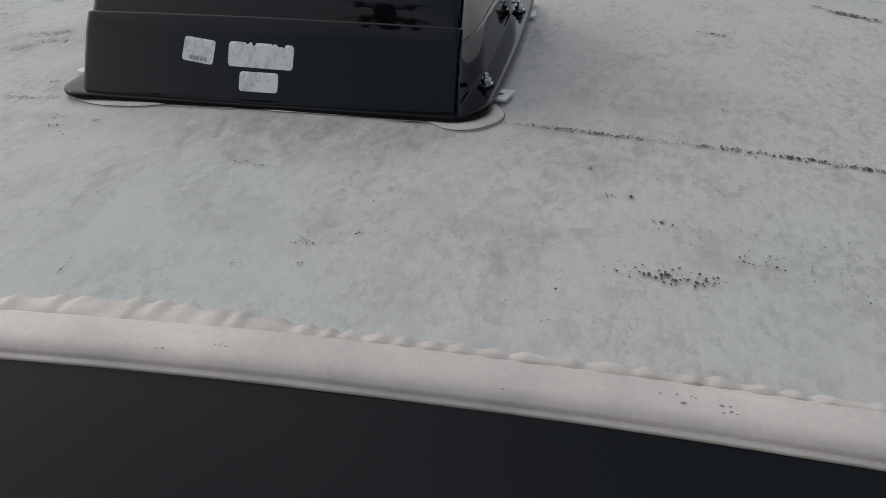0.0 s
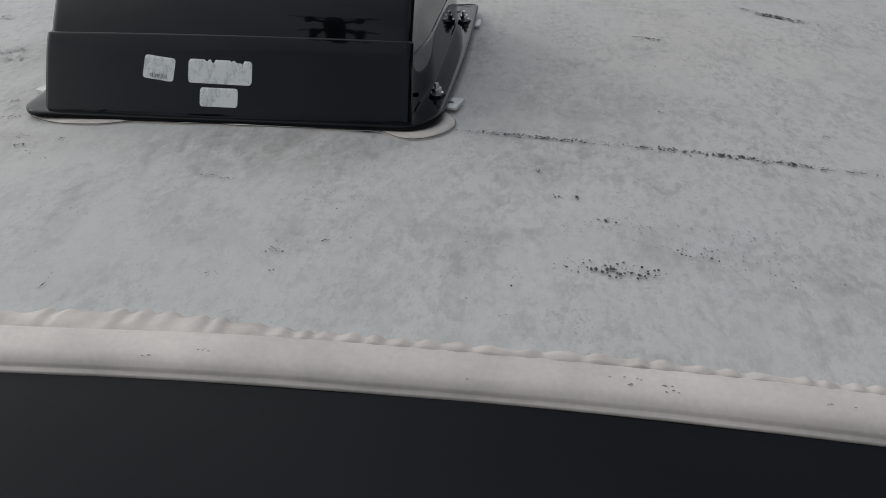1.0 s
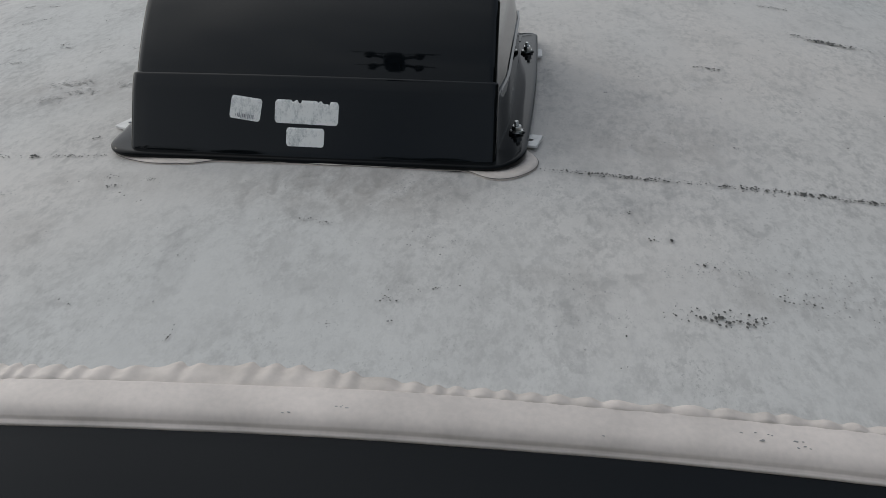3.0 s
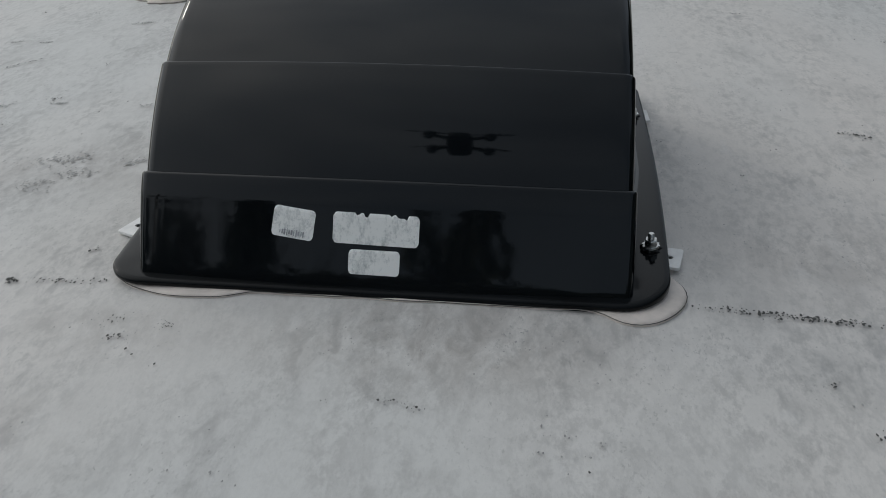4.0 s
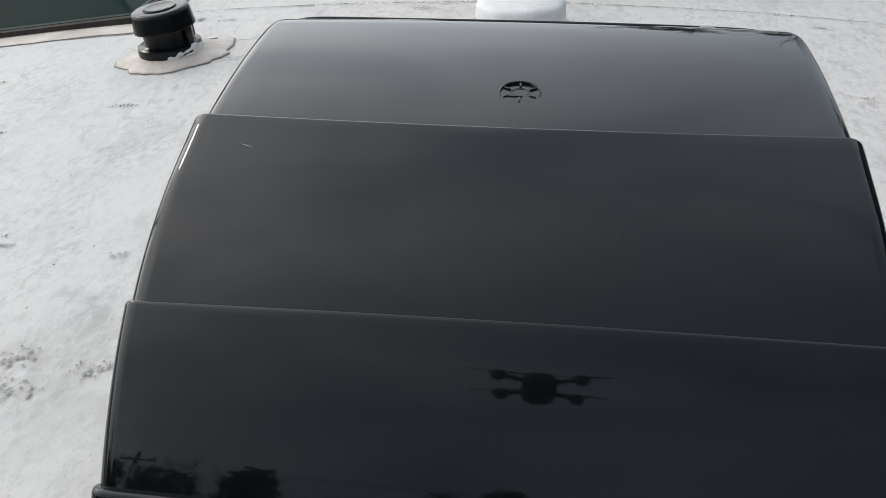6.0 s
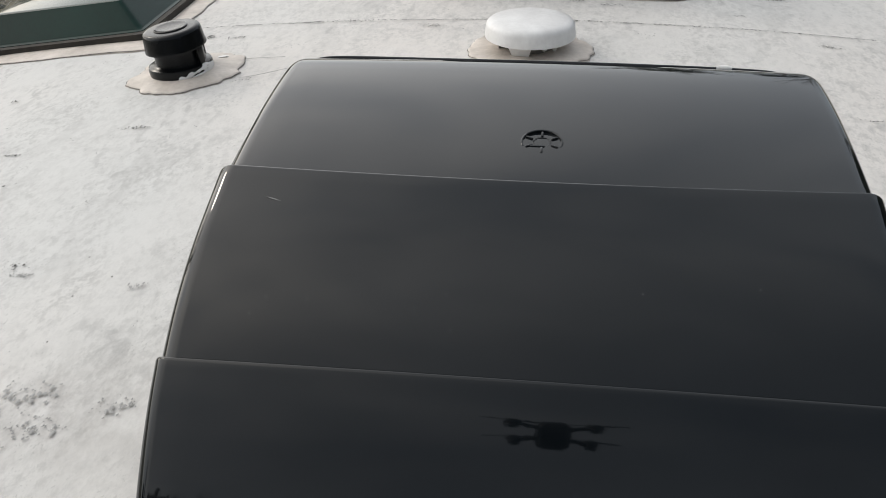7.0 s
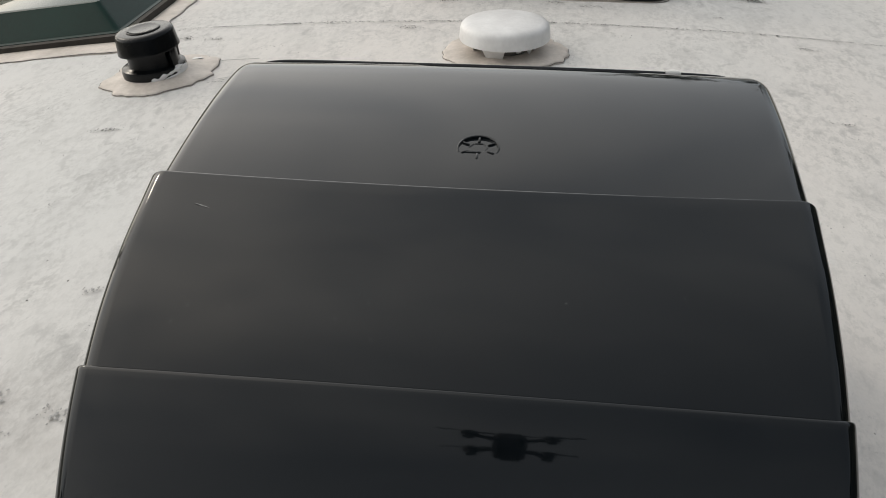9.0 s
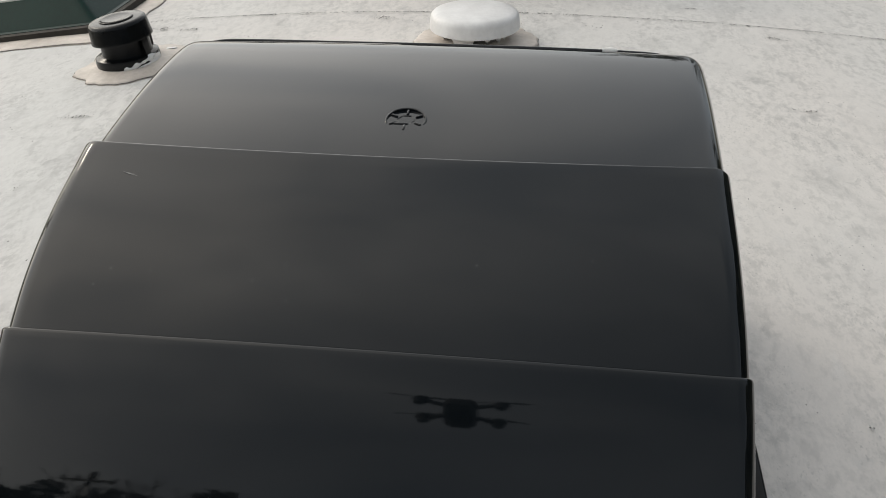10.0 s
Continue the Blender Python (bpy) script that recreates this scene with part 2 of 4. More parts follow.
M_GRIME = material("brown_grime", (0.035, 0.030, 0.024), 0.75, vary=0.5, scale=30, fine=200, bump=0.3, bump_scale=0.001)
M_SKYL = material("smoked_green_acrylic", (0.0022, 0.0235, 0.0180), 0.07, ior=1.26, vary=0.25, scale=6, fine=120, bump=0.02, bump_scale=0.0005)
M_MOLD = material("mildew", (0.080, 0.079, 0.074), 0.9, vary=0.5, scale=30, fine=300, bump=0.2, bump_scale=0.0004)
M_MOLDPALE = material("mildew_pale", (0.40, 0.395, 0.385), 0.9, vary=0.2, scale=30, fine=300, bump=0.2, bump_scale=0.0004)
M_FOOT_LINE = material("foot_line_dark", (0.10, 0.095, 0.088), 0.9, vary=0.5, scale=60, fine=300, bump=0.2, bump_scale=0.0004)
M_WALL = material("fibreglass_siding", (0.55, 0.54, 0.51), 0.4, vary=0.08, scale=2, fine=60)
M_GROUND = material("winter_grass", (0.19, 0.175, 0.125), 0.95, vary=0.5, scale=0.8, fine=14, bump=0.5, bump_scale=0.05, tint=(0.13, 0.12, 0.085))
M_BOUNCE_SLAB = material("concrete", (0.52, 0.51, 0.49), 0.85, vary=0.2, scale=0.7, fine=20, bump=0.3, bump_scale=0.01)
M_BARK = material("bark", (0.11, 0.095, 0.08), 0.9, vary=0.4, scale=6, fine=40, bump=0.5, bump_scale=0.02)
M_LEAF = material("evergreen_needles", (0.115, 0.120, 0.092), 0.7, vary=0.5, scale=2, fine=20, bump=0)
M_WIRE = material("galvanised_wire", (0.42, 0.42, 0.42), 0.45, metal=0.8, vary=0.2, scale=5, fine=60, bump=0)


# ---- mesh helpers ----
def data_of(name, verts, faces, mat, angle=38):
    """A mesh with smooth faces and sharp edges past that angle."""
    bm = bmesh.new()
    vs = [bm.verts.new(v) for v in verts]
    for f in faces:
        if len(set(f)) > 2:
            try:
                bm.faces.new([vs[i] for i in f])
            except ValueError:
                pass
    return finish(name, bm, mat, angle)


def finish(name, bm, mat, angle=38):
    bmesh.ops.recalc_face_normals(bm, faces=bm.faces[:])
    for f in bm.faces:
        f.smooth = True
    for e in bm.edges:
        if len(e.link_faces) == 2 and e.calc_face_angle(0) > radians(angle):
            e.smooth = False
    me = bpy.data.meshes.new(name)
    bm.to_mesh(me)
    bm.free()
    me.materials.append(mat)
    return me


def part(name, me, parent, label="", m=None):
    ob = new(name, me)
    ob.parent = parent
    if m is not None:
        ob.matrix_basis = m
    if label:
        tagged(ob, label)
    return ob


def thing(name, at, label, category, group="", kind=""):
    ob = new(name)
    ob.empty_display_size = 0.05
    ob.matrix_basis = at
    return tagged(ob, label, category, group, kind)


def strip(rows, closed=False, cap=False):
    """Quads between rows of points of equal length."""
    n = len(rows[0])
    verts = [tuple(p) for r in rows for p in r]
    faces = []
    for i in range(len(rows) - 1):
        for j in range(n if closed else n - 1):
            k = (j + 1) % n
            faces.append((i * n + j, i * n + k, (i + 1) * n + k, (i + 1) * n + j))
    if cap:
        faces.append(tuple(range(n)))
        faces.append(tuple(range((len(rows) - 1) * n, len(rows) * n))[::-1])
    return verts, faces


def lathe(profile, n=48, wobble=None):
    rows = []
    for r, z in profile:
        row = []
        for k in range(n):
            a = 2 * math.pi * k / n
            q = r * (1 + (wobble(a, z) if wobble else 0))
            row.append((q * math.cos(a), q * math.sin(a), z))
        rows.append(row)
    return strip(rows, closed=True, cap=True)


def block(sx, sy, sz, bevel=0.001, seg=2, at=(0, 0, 0)):
    """A box with rounded edges, its base at z 0 of at."""
    bm = bmesh.new()
    bmesh.ops.create_cube(bm, size=1, matrix=Matrix.Translation((at[0], at[1], at[2] + sz / 2)) @ Matrix.Diagonal((sx, sy, sz, 1)))
    bmesh.ops.bevel(bm, geom=bm.edges[:], offset=bevel, segments=seg, affect="EDGES", profile=0.5)
    return bm


def tube(verts, faces, a, b, ra, rb, n=5):
    d = (b - a).normalized()
    u = d.orthogonal().normalized()
    w = d.cross(u)
    k0 = len(verts)
    for p, r in ((a, ra), (b, rb)):
        for k in range(n):
            t = 6.2832 * k / n
            verts.append(tuple(p + (u * math.cos(t) + w * math.sin(t)) * r))
    for k in range(n):
        faces.append((k0 + k, k0 + (k + 1) % n, k0 + n + (k + 1) % n, k0 + n + k))


def smooth_line(points, steps=6):
    """A Catmull-Rom line through points."""
    p = [Vector(points[0]) * 2 - Vector(points[1])] + [Vector(q) for q in points] + [Vector(points[-1]) * 2 - Vector(points[-2])]
    out = []
    for i in range(1, len(p) - 2):
        for s in range(steps):
            t = s / steps
            out.append(0.5 * (2 * p[i] + (p[i + 1] - p[i - 1]) * t + (2 * p[i - 1] - 5 * p[i] + 4 * p[i + 1] - p[i + 2]) * t * t + (3 * p[i] - p[i - 1] - 3 * p[i + 1] + p[i + 2]) * t ** 3))
    out.append(p[-2].copy())
    return out


# ---- the trailer's roof ----
CROWN_X, CROWN = 0.09, 0.075
LEFT, RIGHT, FRONT, REAR = -1.12, 1.30, -0.418, 6.6
GROUND_Z = -3.35


def roof_z(x, y):
    return -CROWN * (x - CROWN_X) ** 2 + 0.018 * min(y, 2.5)


def roof_frame(x, y, turn=0.0):
    """The pose of a thing that stands square on the roof."""
    slope = -2 * CROWN * (x - CROWN_X)
    return pose(x, y, roof_z(x, y), math.degrees(0.018), -math.degrees(math.atan(slope)), turn)


def front_y(x):
    return FRONT + 0.04 * max(-0.6, x - 0.25) - 0.02 * (x - 0.25) ** 2 + 0.0012 * noise.noise((x * 5, 3.1, 0.4))


def build_roof():
    xs = [LEFT + (RIGHT - LEFT) * i / 120 for i in range(121)]
    ts = [i / 160 for i in range(161)]
    rows = []
    for t in ts:
        s = t ** 1.6
        row = []
        for x in xs:
            y = front_y(x) + (REAR - front_y(x)) * s
            z = roof_z(x, y) + 0.0012 * noise.noise((x * 6, y * 6, 0)) + 0.0006 * noise.noise((x * 22, y * 22, 4))
            row.append((x, y, z))
        row = [(LEFT, row[0][1], row[0][2] - 0.05)] + row + [(RIGHT, row[-1][1], row[-1][2] - 0.05)]
        rows.append(row)
    ob = new("roof", data_of("roof", *strip(rows), M_ROOF, 60))
    tagged(ob, "white rubber trailer roof membrane, dirty and mildew-speckled", "roof", kind="structure")


def sweep_front(name, profile, mat, label, category, steps=420, bump=None, x0=LEFT, x1=RIGHT, kind="structure"):
    """A profile of (out, up) points carried along the front edge of the roof; out is towards the front."""
    rows = []
    for i in range(steps + 1):
        x = x0 + (x1 - x0) * i / steps
        y0 = front_y(x)
        z0 = roof_z(x, y0)
        row = []
        for k, (o, u) in enumerate(profile):
            if bump:
                o, u = bump(x, k, o, u)
            row.append((x, y0 - o, z0 + u))
        rows.append(row)
    ob = new(name, data_of(name, *strip(rows), mat, 70))
    return tagged(ob, label, category, kind=kind)


def trim_wave(x, k, o, u):
    w = 0.0026 * noise.noise((x * 6, k * 0.02, 1.7)) + 0.0006 * noise.noise((x * 26, k * 0.05, 5)) + 0.0003 * noise.noise((x * 70, k * 0.05, 2))
    o -= 0.0013 * max(0.0, min(1.0, (0.25 - x) / 0.3)) * (k / 60)
    return o + w * (k / 60), u + w * 0.5


def build_front():
    prof = smooth_line([(-0.006, -0.004, 0), (-0.0045, 0.0032, 0), (0.002, 0.0041, 0), (0.014, 0.0039, 0), (0.023, 0.0027, 0), (0.0285, 0.0004, 0), (0.0320, -0.0027, 0), (0.0331, -0.0048, 0),
                        (0.0337, -0.0063, 0), (0.0348, -0.0075, 0), (0.0361, -0.0090, 0), (0.0356, -0.0113, 0), (0.032, -0.0127, 0), (0.015, -0.0127, 0)], 5)
    sweep_front("roof_edge_trim", [(p.x, p.y) for p in prof], M_TRIM, "cream white rolled vinyl edge trim along the roof front", "trim", bump=trim_wave)
    # the dark front cap below the trim
    cap_prof = [(0.012, -0.0088), (0.029, -0.0093), (0.0335, -0.0138), (0.072, -0.050), (0.130, -0.108), (0.26, -0.25), (0.43, -0.54), (0.56, -1.0), (0.61, -1.6), (0.51, -2.4), (0.43, -2.75)]
    sm = smooth_line([(a, b, 0) for a, b in cap_prof], 4)
    sweep_front("front_cap", [(p.x, p.y) for p in sm], M_CAP, "glossy black moulded front cap of the trailer", "wall", steps=80)
    # cheeks that close the cap at both sides
    for x, s in ((LEFT, "left"), (RIGHT, "right")):
        y0 = front_y(x)
        z0 = roof_z(x, y0)
        rows = [[(x, y0 - p.x, z0 + p.y), (x, y0 + 0.01, z0 + p.y)] for p in sm]
        tagged(new("wall_cap_" + s, data_of("wall_cap_" + s, *strip(rows), M_CAP)), "black side cheek of the trailer front cap", "wall", kind="structure")
    # walls of the body
    for name, x, s in (("wall_left", LEFT, 1), ("wall_right", RIGHT, -1)):
        bm = bmesh.new()
        z1 = roof_z(x, 0) - 0.02
        bmesh.ops.create_cube(bm, size=1, matrix=Matrix.Translation((x + s * 0.03, (FRONT + REAR) / 2, (z1 - 2.75) / 2)) @ Matrix.Diagonal((0.05, REAR - FRONT - 0.02, z1 + 2.75, 1)))
        tagged(new(name, finish(name, bm, M_WALL)), "white fibreglass trailer side wall", "wall", kind="structure")
    bm = bmesh.new()
    bmesh.ops.create_cube(bm, size=1, matrix=Matrix.Translation(((LEFT + RIGHT) / 2, REAR - 0.03, -1.42)) @ Matrix.Diagonal((RIGHT - LEFT - 0.12, 0.05, 2.66, 1)))
    tagged(new("wall_rear", finish("wall_rear", bm, M_WALL)), "white fibreglass trailer rear wall", "wall", kind="structure")
    bm = bmesh.new()
    bmesh.ops.create_cube(bm, size=1, matrix=Matrix.Translation(((LEFT + RIGHT) / 2, (FRONT + REAR) / 2, -3.05)) @ Matrix.Diagonal((RIGHT - LEFT - 0.2, REAR - FRONT - 0.3, 0.62, 1)))
    tagged(new("floor", finish("floor", bm, M_CAP)), "dark underfloor of the trailer", "floor", kind="structure")


def lump(x):
    """Height factor of the squeezed sealant bead, one bulge every couple of centimetres."""
    ph = x / 0.023 + 1.5 * noise.noise((x * 9, 0.3, 8)) + 0.55 * noise.noise((x * 31, 0.8, 4))
    return (0.5 - 0.5 * math.cos(2 * math.pi * ph)) ** 0.85


def bead_bump(x, k, o, u):
    wide = 0.0230 - 0.0040 * max(0.0, min(1.0, (x - 0.16) / 0.12)) + 0.005 * (1 - 1 / (1 + math.exp(-(x + 0.02) / 0.03))) + 0.0155 * math.exp(-((x - 0.062) / 0.088) ** 4) + 0.0025 * noise.noise((x * 12, 0, 2.2))
    f = lump(x)
    o2 = o * (1.0 if o > -0.002 else (wide / 0.017) * (0.86 + 0.18 * f + 0.12 * noise.noise((x * 31, 6, 1))))
    broad = math.exp(-((x - 0.065) / 0.09) ** 4)
    return o2 + 0.0008 * noise.noise((x * 80, k, 0)), u * (0.56 - 0.06 * broad + (0.29 - 0.13 * broad - 0.03 * max(0.0, min(1.0, (x - 0.16) / 0.12))) * f + 0.10 * noise.noise((x * 38, k * 0.3, 3)))


build_roof()
build_front()
bead_prof = smooth_line([(0.000, -0.004, 0), (-0.0018, 0.0040, 0), (-0.004, 0.0068, 0), (-0.0085, 0.0074, 0), (-0.0125, 0.0050, 0), (-0.0155, 0.001, 0), (-0.017, -0.003, 0)], 3)
sweep_front("edge_sealant", [(p.x, p.y) for p in bead_prof], M_BEAD, "lumpy cream sealant bead squeezed along the roof edge trim", "sealant", steps=900, bump=bead_bump)


# ---- sealant pools ----
def pool(name, outline, top, label, height, mat=M_SEAL, edge=0.004):
    """A poured patch with a rounded rim that follows the roof. outline: (x, y) points in order; height(x, y): its thickness."""
    n = len(outline)
    cx, cy = sum(p[0] for p in outline) / n, sum(p[1] for p in outline) / n
    rows = []
    for d, h in ((0.0, -0.25), (0.0, 0.30), (0.2, 0.62), (0.6, 0.9), (1.2, 1.0)):
        row = []
        for x, y in outline:
            v = Vector((cx - x, cy - y))
            v = v.normalized() * min(edge * d, v.length * 0.5)
            px, py = x + v.x, y + v.y
            row.append((px, py, roof_z(px, py) + top * h))
        rows.append(row)
    for s in (0.82, 0.62, 0.4, 0.2, 0.02):
        row = []
        for x, y in outline:
            px, py = cx + (x - cx) * s, cy + (y - cy) * s
            row.append((px, py, roof_z(px, py) + top + height(px, py)))
        rows.append(row)
    verts, faces = strip(rows, closed=True)
    faces.append(tuple(range((len(rows) - 1) * n, len(rows) * n)))
    ob = new(name, data_of(name, verts, faces, mat, 75))
    tagged(ob, label, "sealant")
    # a thin dark line along the foot of the rim
    rows = [[], [], []]
    for i, (x, y) in enumerate(outline):
        v = Vector((x - cx, y - cy)).normalized()
        w = 0.0005 + 0.0005 * noise.noise((x * 40, y * 40, 7))
        for row, d, h in zip(rows, (-0.001, w * 0.5, w), (0.0014, 0.0022, 0.0016)):
            row.append((x + v.x * d, y + v.y * d, roof_z(x + v.x * d, y + v.y * d) + h))
    part("foot_line", data_of("foot_line", *strip(rows, closed=True), M_FOOT_LINE, 80), ob, "thin dark line round the sealant edge")
    return ob


def rounded_rect(x0, x1, y0, y1, r, n=14, bow=0.0):
    """Points of a rectangle with round corners; bow swells its two long sides."""
    pts = []
    ra, rb, rc, rd = r if isinstance(r, tuple) else (r, r, r, r)
    for cx, cy, q, a0 in ((x1 - ra, y0 + ra, ra, -90), (x1 - rb, y1 - rb, rb, 0), (x0 + rc, y1 - rc, rc, 90), (x0 + rd, y0 + rd, rd, 180)):
        for k in range(n + 1):
            a = radians(a0 + 90 * k / n)
            pts.append((cx + q * math.cos(a), cy + q * math.sin(a)))
    out = []
    for i, p in enumerate(pts):
        q = pts[(i + 1) % len(pts)]
        d = math.dist(p, q)
        steps = max(1, int(d / 0.008))
        for s in range(steps):
            x, y = p[0] + (q[0] - p[0]) * s / steps, p[1] + (q[1] - p[1]) * s / steps
            if bow:
                f = (y - y0) / (y1 - y0)
                x += bow * math.sin(math.pi * f) * (1 if x > (x0 + x1) / 2 else -1)
            out.append((x, y))
    return out


# ---- the black vent cover ----
FL_X0, FL_X1, FL_Y0, FL_Y1, FL_R = -0.2485, 0.253, -0.0175, 0.497, (0.046, 0.024, 0.024, 0.036)
FL_BOW = 0.006


def cross_row(y, z, ny, nz, w, r, skirt, crown, n_flat=22, n_arc=7):
    """One cross line of a tier: skirt, rounded edge, slightly domed face, rounded edge, skirt."""
    half = []
    for k in range(n_flat // 2 + 1):
        x = (w - r) * k / (n_flat // 2)
        half.append((x, crown * (x / w) ** 2))
    base = half[-1][1]
    for k in range(1, n_arc + 1):
        a = math.pi / 2 * k / n_arc
        half.append((w - r + r * math.sin(a), base + r * (1 - math.cos(a))))
    for s in (0.25, 0.5, 0.75, 1.0):
        half.append((w - 0.0055 * s ** 0.6, base + r + (skirt - r - base) * s))
    full = [(-x, d) for x, d in half[:0:-1]] + half
    return [(x, y - ny * d, z - nz * d) for x, d in full]


def tier_mesh(name, points, w0, w1, r0, r1, skirt, crown, lip=True, bow=0.0):
    line = smooth_line([(p[0], p[1], 0) for p in points], 6)
    rows, n = [], len(line)
    frames = []
    for i, p in enumerate(line):
        d = (line[min(i + 1, n - 1)] - line[max(i - 1, 0)]).normalized()
        frames.append((p, d, Vector((-d.y, d.x))))

    def swept(row, d, t):
        """The upper edge sweeps back towards both sides."""
        return [(x, y + d.x * bow * (x / w1) ** 2 * t ** 3, z + d.y * bow * (x / w1) ** 2 * t ** 3) for x, y, z in row]
    for i, (p, d, nor) in enumerate(frames):
        t = i / (n - 1)
        if not lip:
            w1b = w1 + 0.004 * math.sin(math.pi * min(1.0, t / 0.9)) ** 2 - 0.036 * max(0.0, (t - 0.52) / 0.48) ** 1.9
            rows.append(cross_row(p.x, p.y, nor.x, nor.y, w0 + (w1b - w0) * min(1, t * 1.25), r0 + (r1 - r0) * t, skirt, crown))
            continue
        rows.append(swept(cross_row(p.x, p.y, nor.x, nor.y, w0 + (w1 - w0) * t, r0 + (r1 - r0) * t, skirt, crown), d, t))
    if lip:
        p, d, nor = frames[-1]
        for a in (18, 36, 54, 72, 90):
            q = p.to_2d() + 0.0027 * math.sin(radians(a)) * d.to_2d() - 0.0027 * (1 - math.cos(radians(a))) * nor
            rows.append(swept(cross_row(q.x, q.y, nor.x, nor.y, w1 - 0.0005 * a / 90, r1, skirt, crown), d, 1))
        q = p.to_2d() + 0.0027 * d.to_2d() - 0.014 * nor
        rows.append(swept(cross_row(q.x, q.y, nor.x, nor.y, w1 - 0.010, r1 * 0.8, skirt - 0.004, crown), d, 1))
    return data_of(name, *strip(rows), M_BLACK, 50)


TIERS = (
    ([(-0.0166, 0.0008), (-0.0139, 0.0024), (-0.0117, 0.0062), (-0.0089, 0.0132), (0.0012, 0.036), (0.0091, 0.054), (0.0139, 0.0650), (0.0184, 0.0752), (0.0228, 0.0832), (0.0268, 0.0898)], 0.2207, 0.2190, 0.0075, 0.0085, 0.0065, 0.0012),
    ([(0.0193, 0.0703), (0.0310, 0.0895), (0.0421, 0.1072), (0.0540, 0.1243), (0.0669, 0.1408), (0.0807, 0.1564), (0.0956, 0.1711)], 0.2172, 0.2150, 0.0095, 0.011, 0.008, 0.0008),
    ([(0.078, 0.146), (0.098, 0.166), (0.130, 0.191), (0.170, 0.213), (0.217, 0.2315)], 0.2145, 0.2108, 0.013, 0.014, 0.0045, 0.001),
    ([(0.196, 0.214), (0.220, 0.2225), (0.277, 0.2315), (0.340, 0.2375), (0.400, 0.2395), (0.427, 0.2365), (0.439, 0.230), (0.4435, 0.220), (0.443, 0.205)], 0.2090, 0.2140, 0.013, 0.015, 0.0028, 0.0012),
)


def flange_mesh():
    pts = rounded_rect(FL_X0, FL_X1, FL_Y0, FL_Y1, FL_R, bow=FL_BOW)
    cx, cy = (FL_X0 + FL_X1) / 2, (FL_Y0 + FL_Y1) / 2
    rows = []
    for inset, z in ((0.001, 0.0005), (0.0, 0.0015), (0.0, 0.0042), (0.0010, 0.0055), (0.0026, 0.0062), (0.0060, 0.0066), (0.0180, 0.0068), (0.030, 0.0068), (0.05, 0.0068)):
        row = []
        for i, (x, y) in enumerate(pts):
            a, b = pts[i - 1], pts[(i + 1) % len(pts)]
            t = Vector((b[0] - a[0], b[1] - a[1])).normalized()
            px = x - t.y * inset
            row.append((px, y + t.x * inset, z + 0.018 * y + (0.15 * max(0.0, px - 0.226) if z > 0.004 else 0.0)))
        rows.append(row)
    return data_of("flange", *strip(rows, closed=True), M_FLANGE, 50)


def side_panel_mesh(s):
    """The side wall inside the tiers, which sweeps out into the flange at its foot."""
    prof = sorted((t[0] + 0.004, t[1] - 0.010) for tier in TIERS for t in tier[0][1:-1] if t[0] < 0.42)
    rows = []
    for i in range(45):
        y = 0.006 + 0.430 * i / 44
        top = max(0.02, np.interp(y, [p[0] for p in prof], [p[1] for p in prof]))
        k = min(1.0, max(0.0, (y - 0.02) / 0.12))
        k = k * k * (3 - 2 * k)
        e = max(0.0, (y - 0.36) / 0.076)
        foot = 0.2205 + 0.0088 * k - 0.004 * e * e - (0.0135 if s < 0 else 0.0)
        row = []
        for f in range(33):
            z = (top + (0.0672 - top) * f / 16 if top > 0.07 else top) if f < 17 else min(top, 0.0671) + (0.0062 + 0.018 * y - min(top, 0.0671)) * ((f - 17) / 15) ** 0.85
            if z > 0.105:
                x = min(0.2130, foot) - 0.085 * (z - 0.105)
            elif z > 0.06715:
                x = min(0.2130, foot) + (foot - 0.0040 - min(0.2130, foot - 0.004)) * (0.105 - z) / 0.0378
            else:
                x = foot - 0.0010 * z / 0.067
            low = 0.0085 + 0.018 * y - z
            if low > 0:
                x = foot + 0.0010 * (low / 0.0023) ** 2
            row.append((s * x, y, z))
        rows.append(row)
    return data_of("side_panel", *strip(rows), M_BLACK, 50)


def face_point(x, v):
    """A place on the lowest tier: x across, v metres up the face, and the face's direction there."""
    line = smooth_line([(p[0], p[1], 0) for p in TIERS[0][0]], 10)
    run = -0.0030
    for a, b in zip(line, line[1:]):
        step = (b - a).length
        if run + step >= v:
            p, d = a + (b - a) * ((v - run) / step), (b - a).normalized()
            n2 = Vector((-d.y, d.x))
            drop = 0.0065 * (x / 0.22) ** 2
            return Vector((x, p.x - n2.x * drop, p.y - n2.y * drop)), Vector((0, n2.x, n2.y))
        run += step
    return Vector((x, line[-1].x, line[-1].y)), Vector((0, -1, 0))


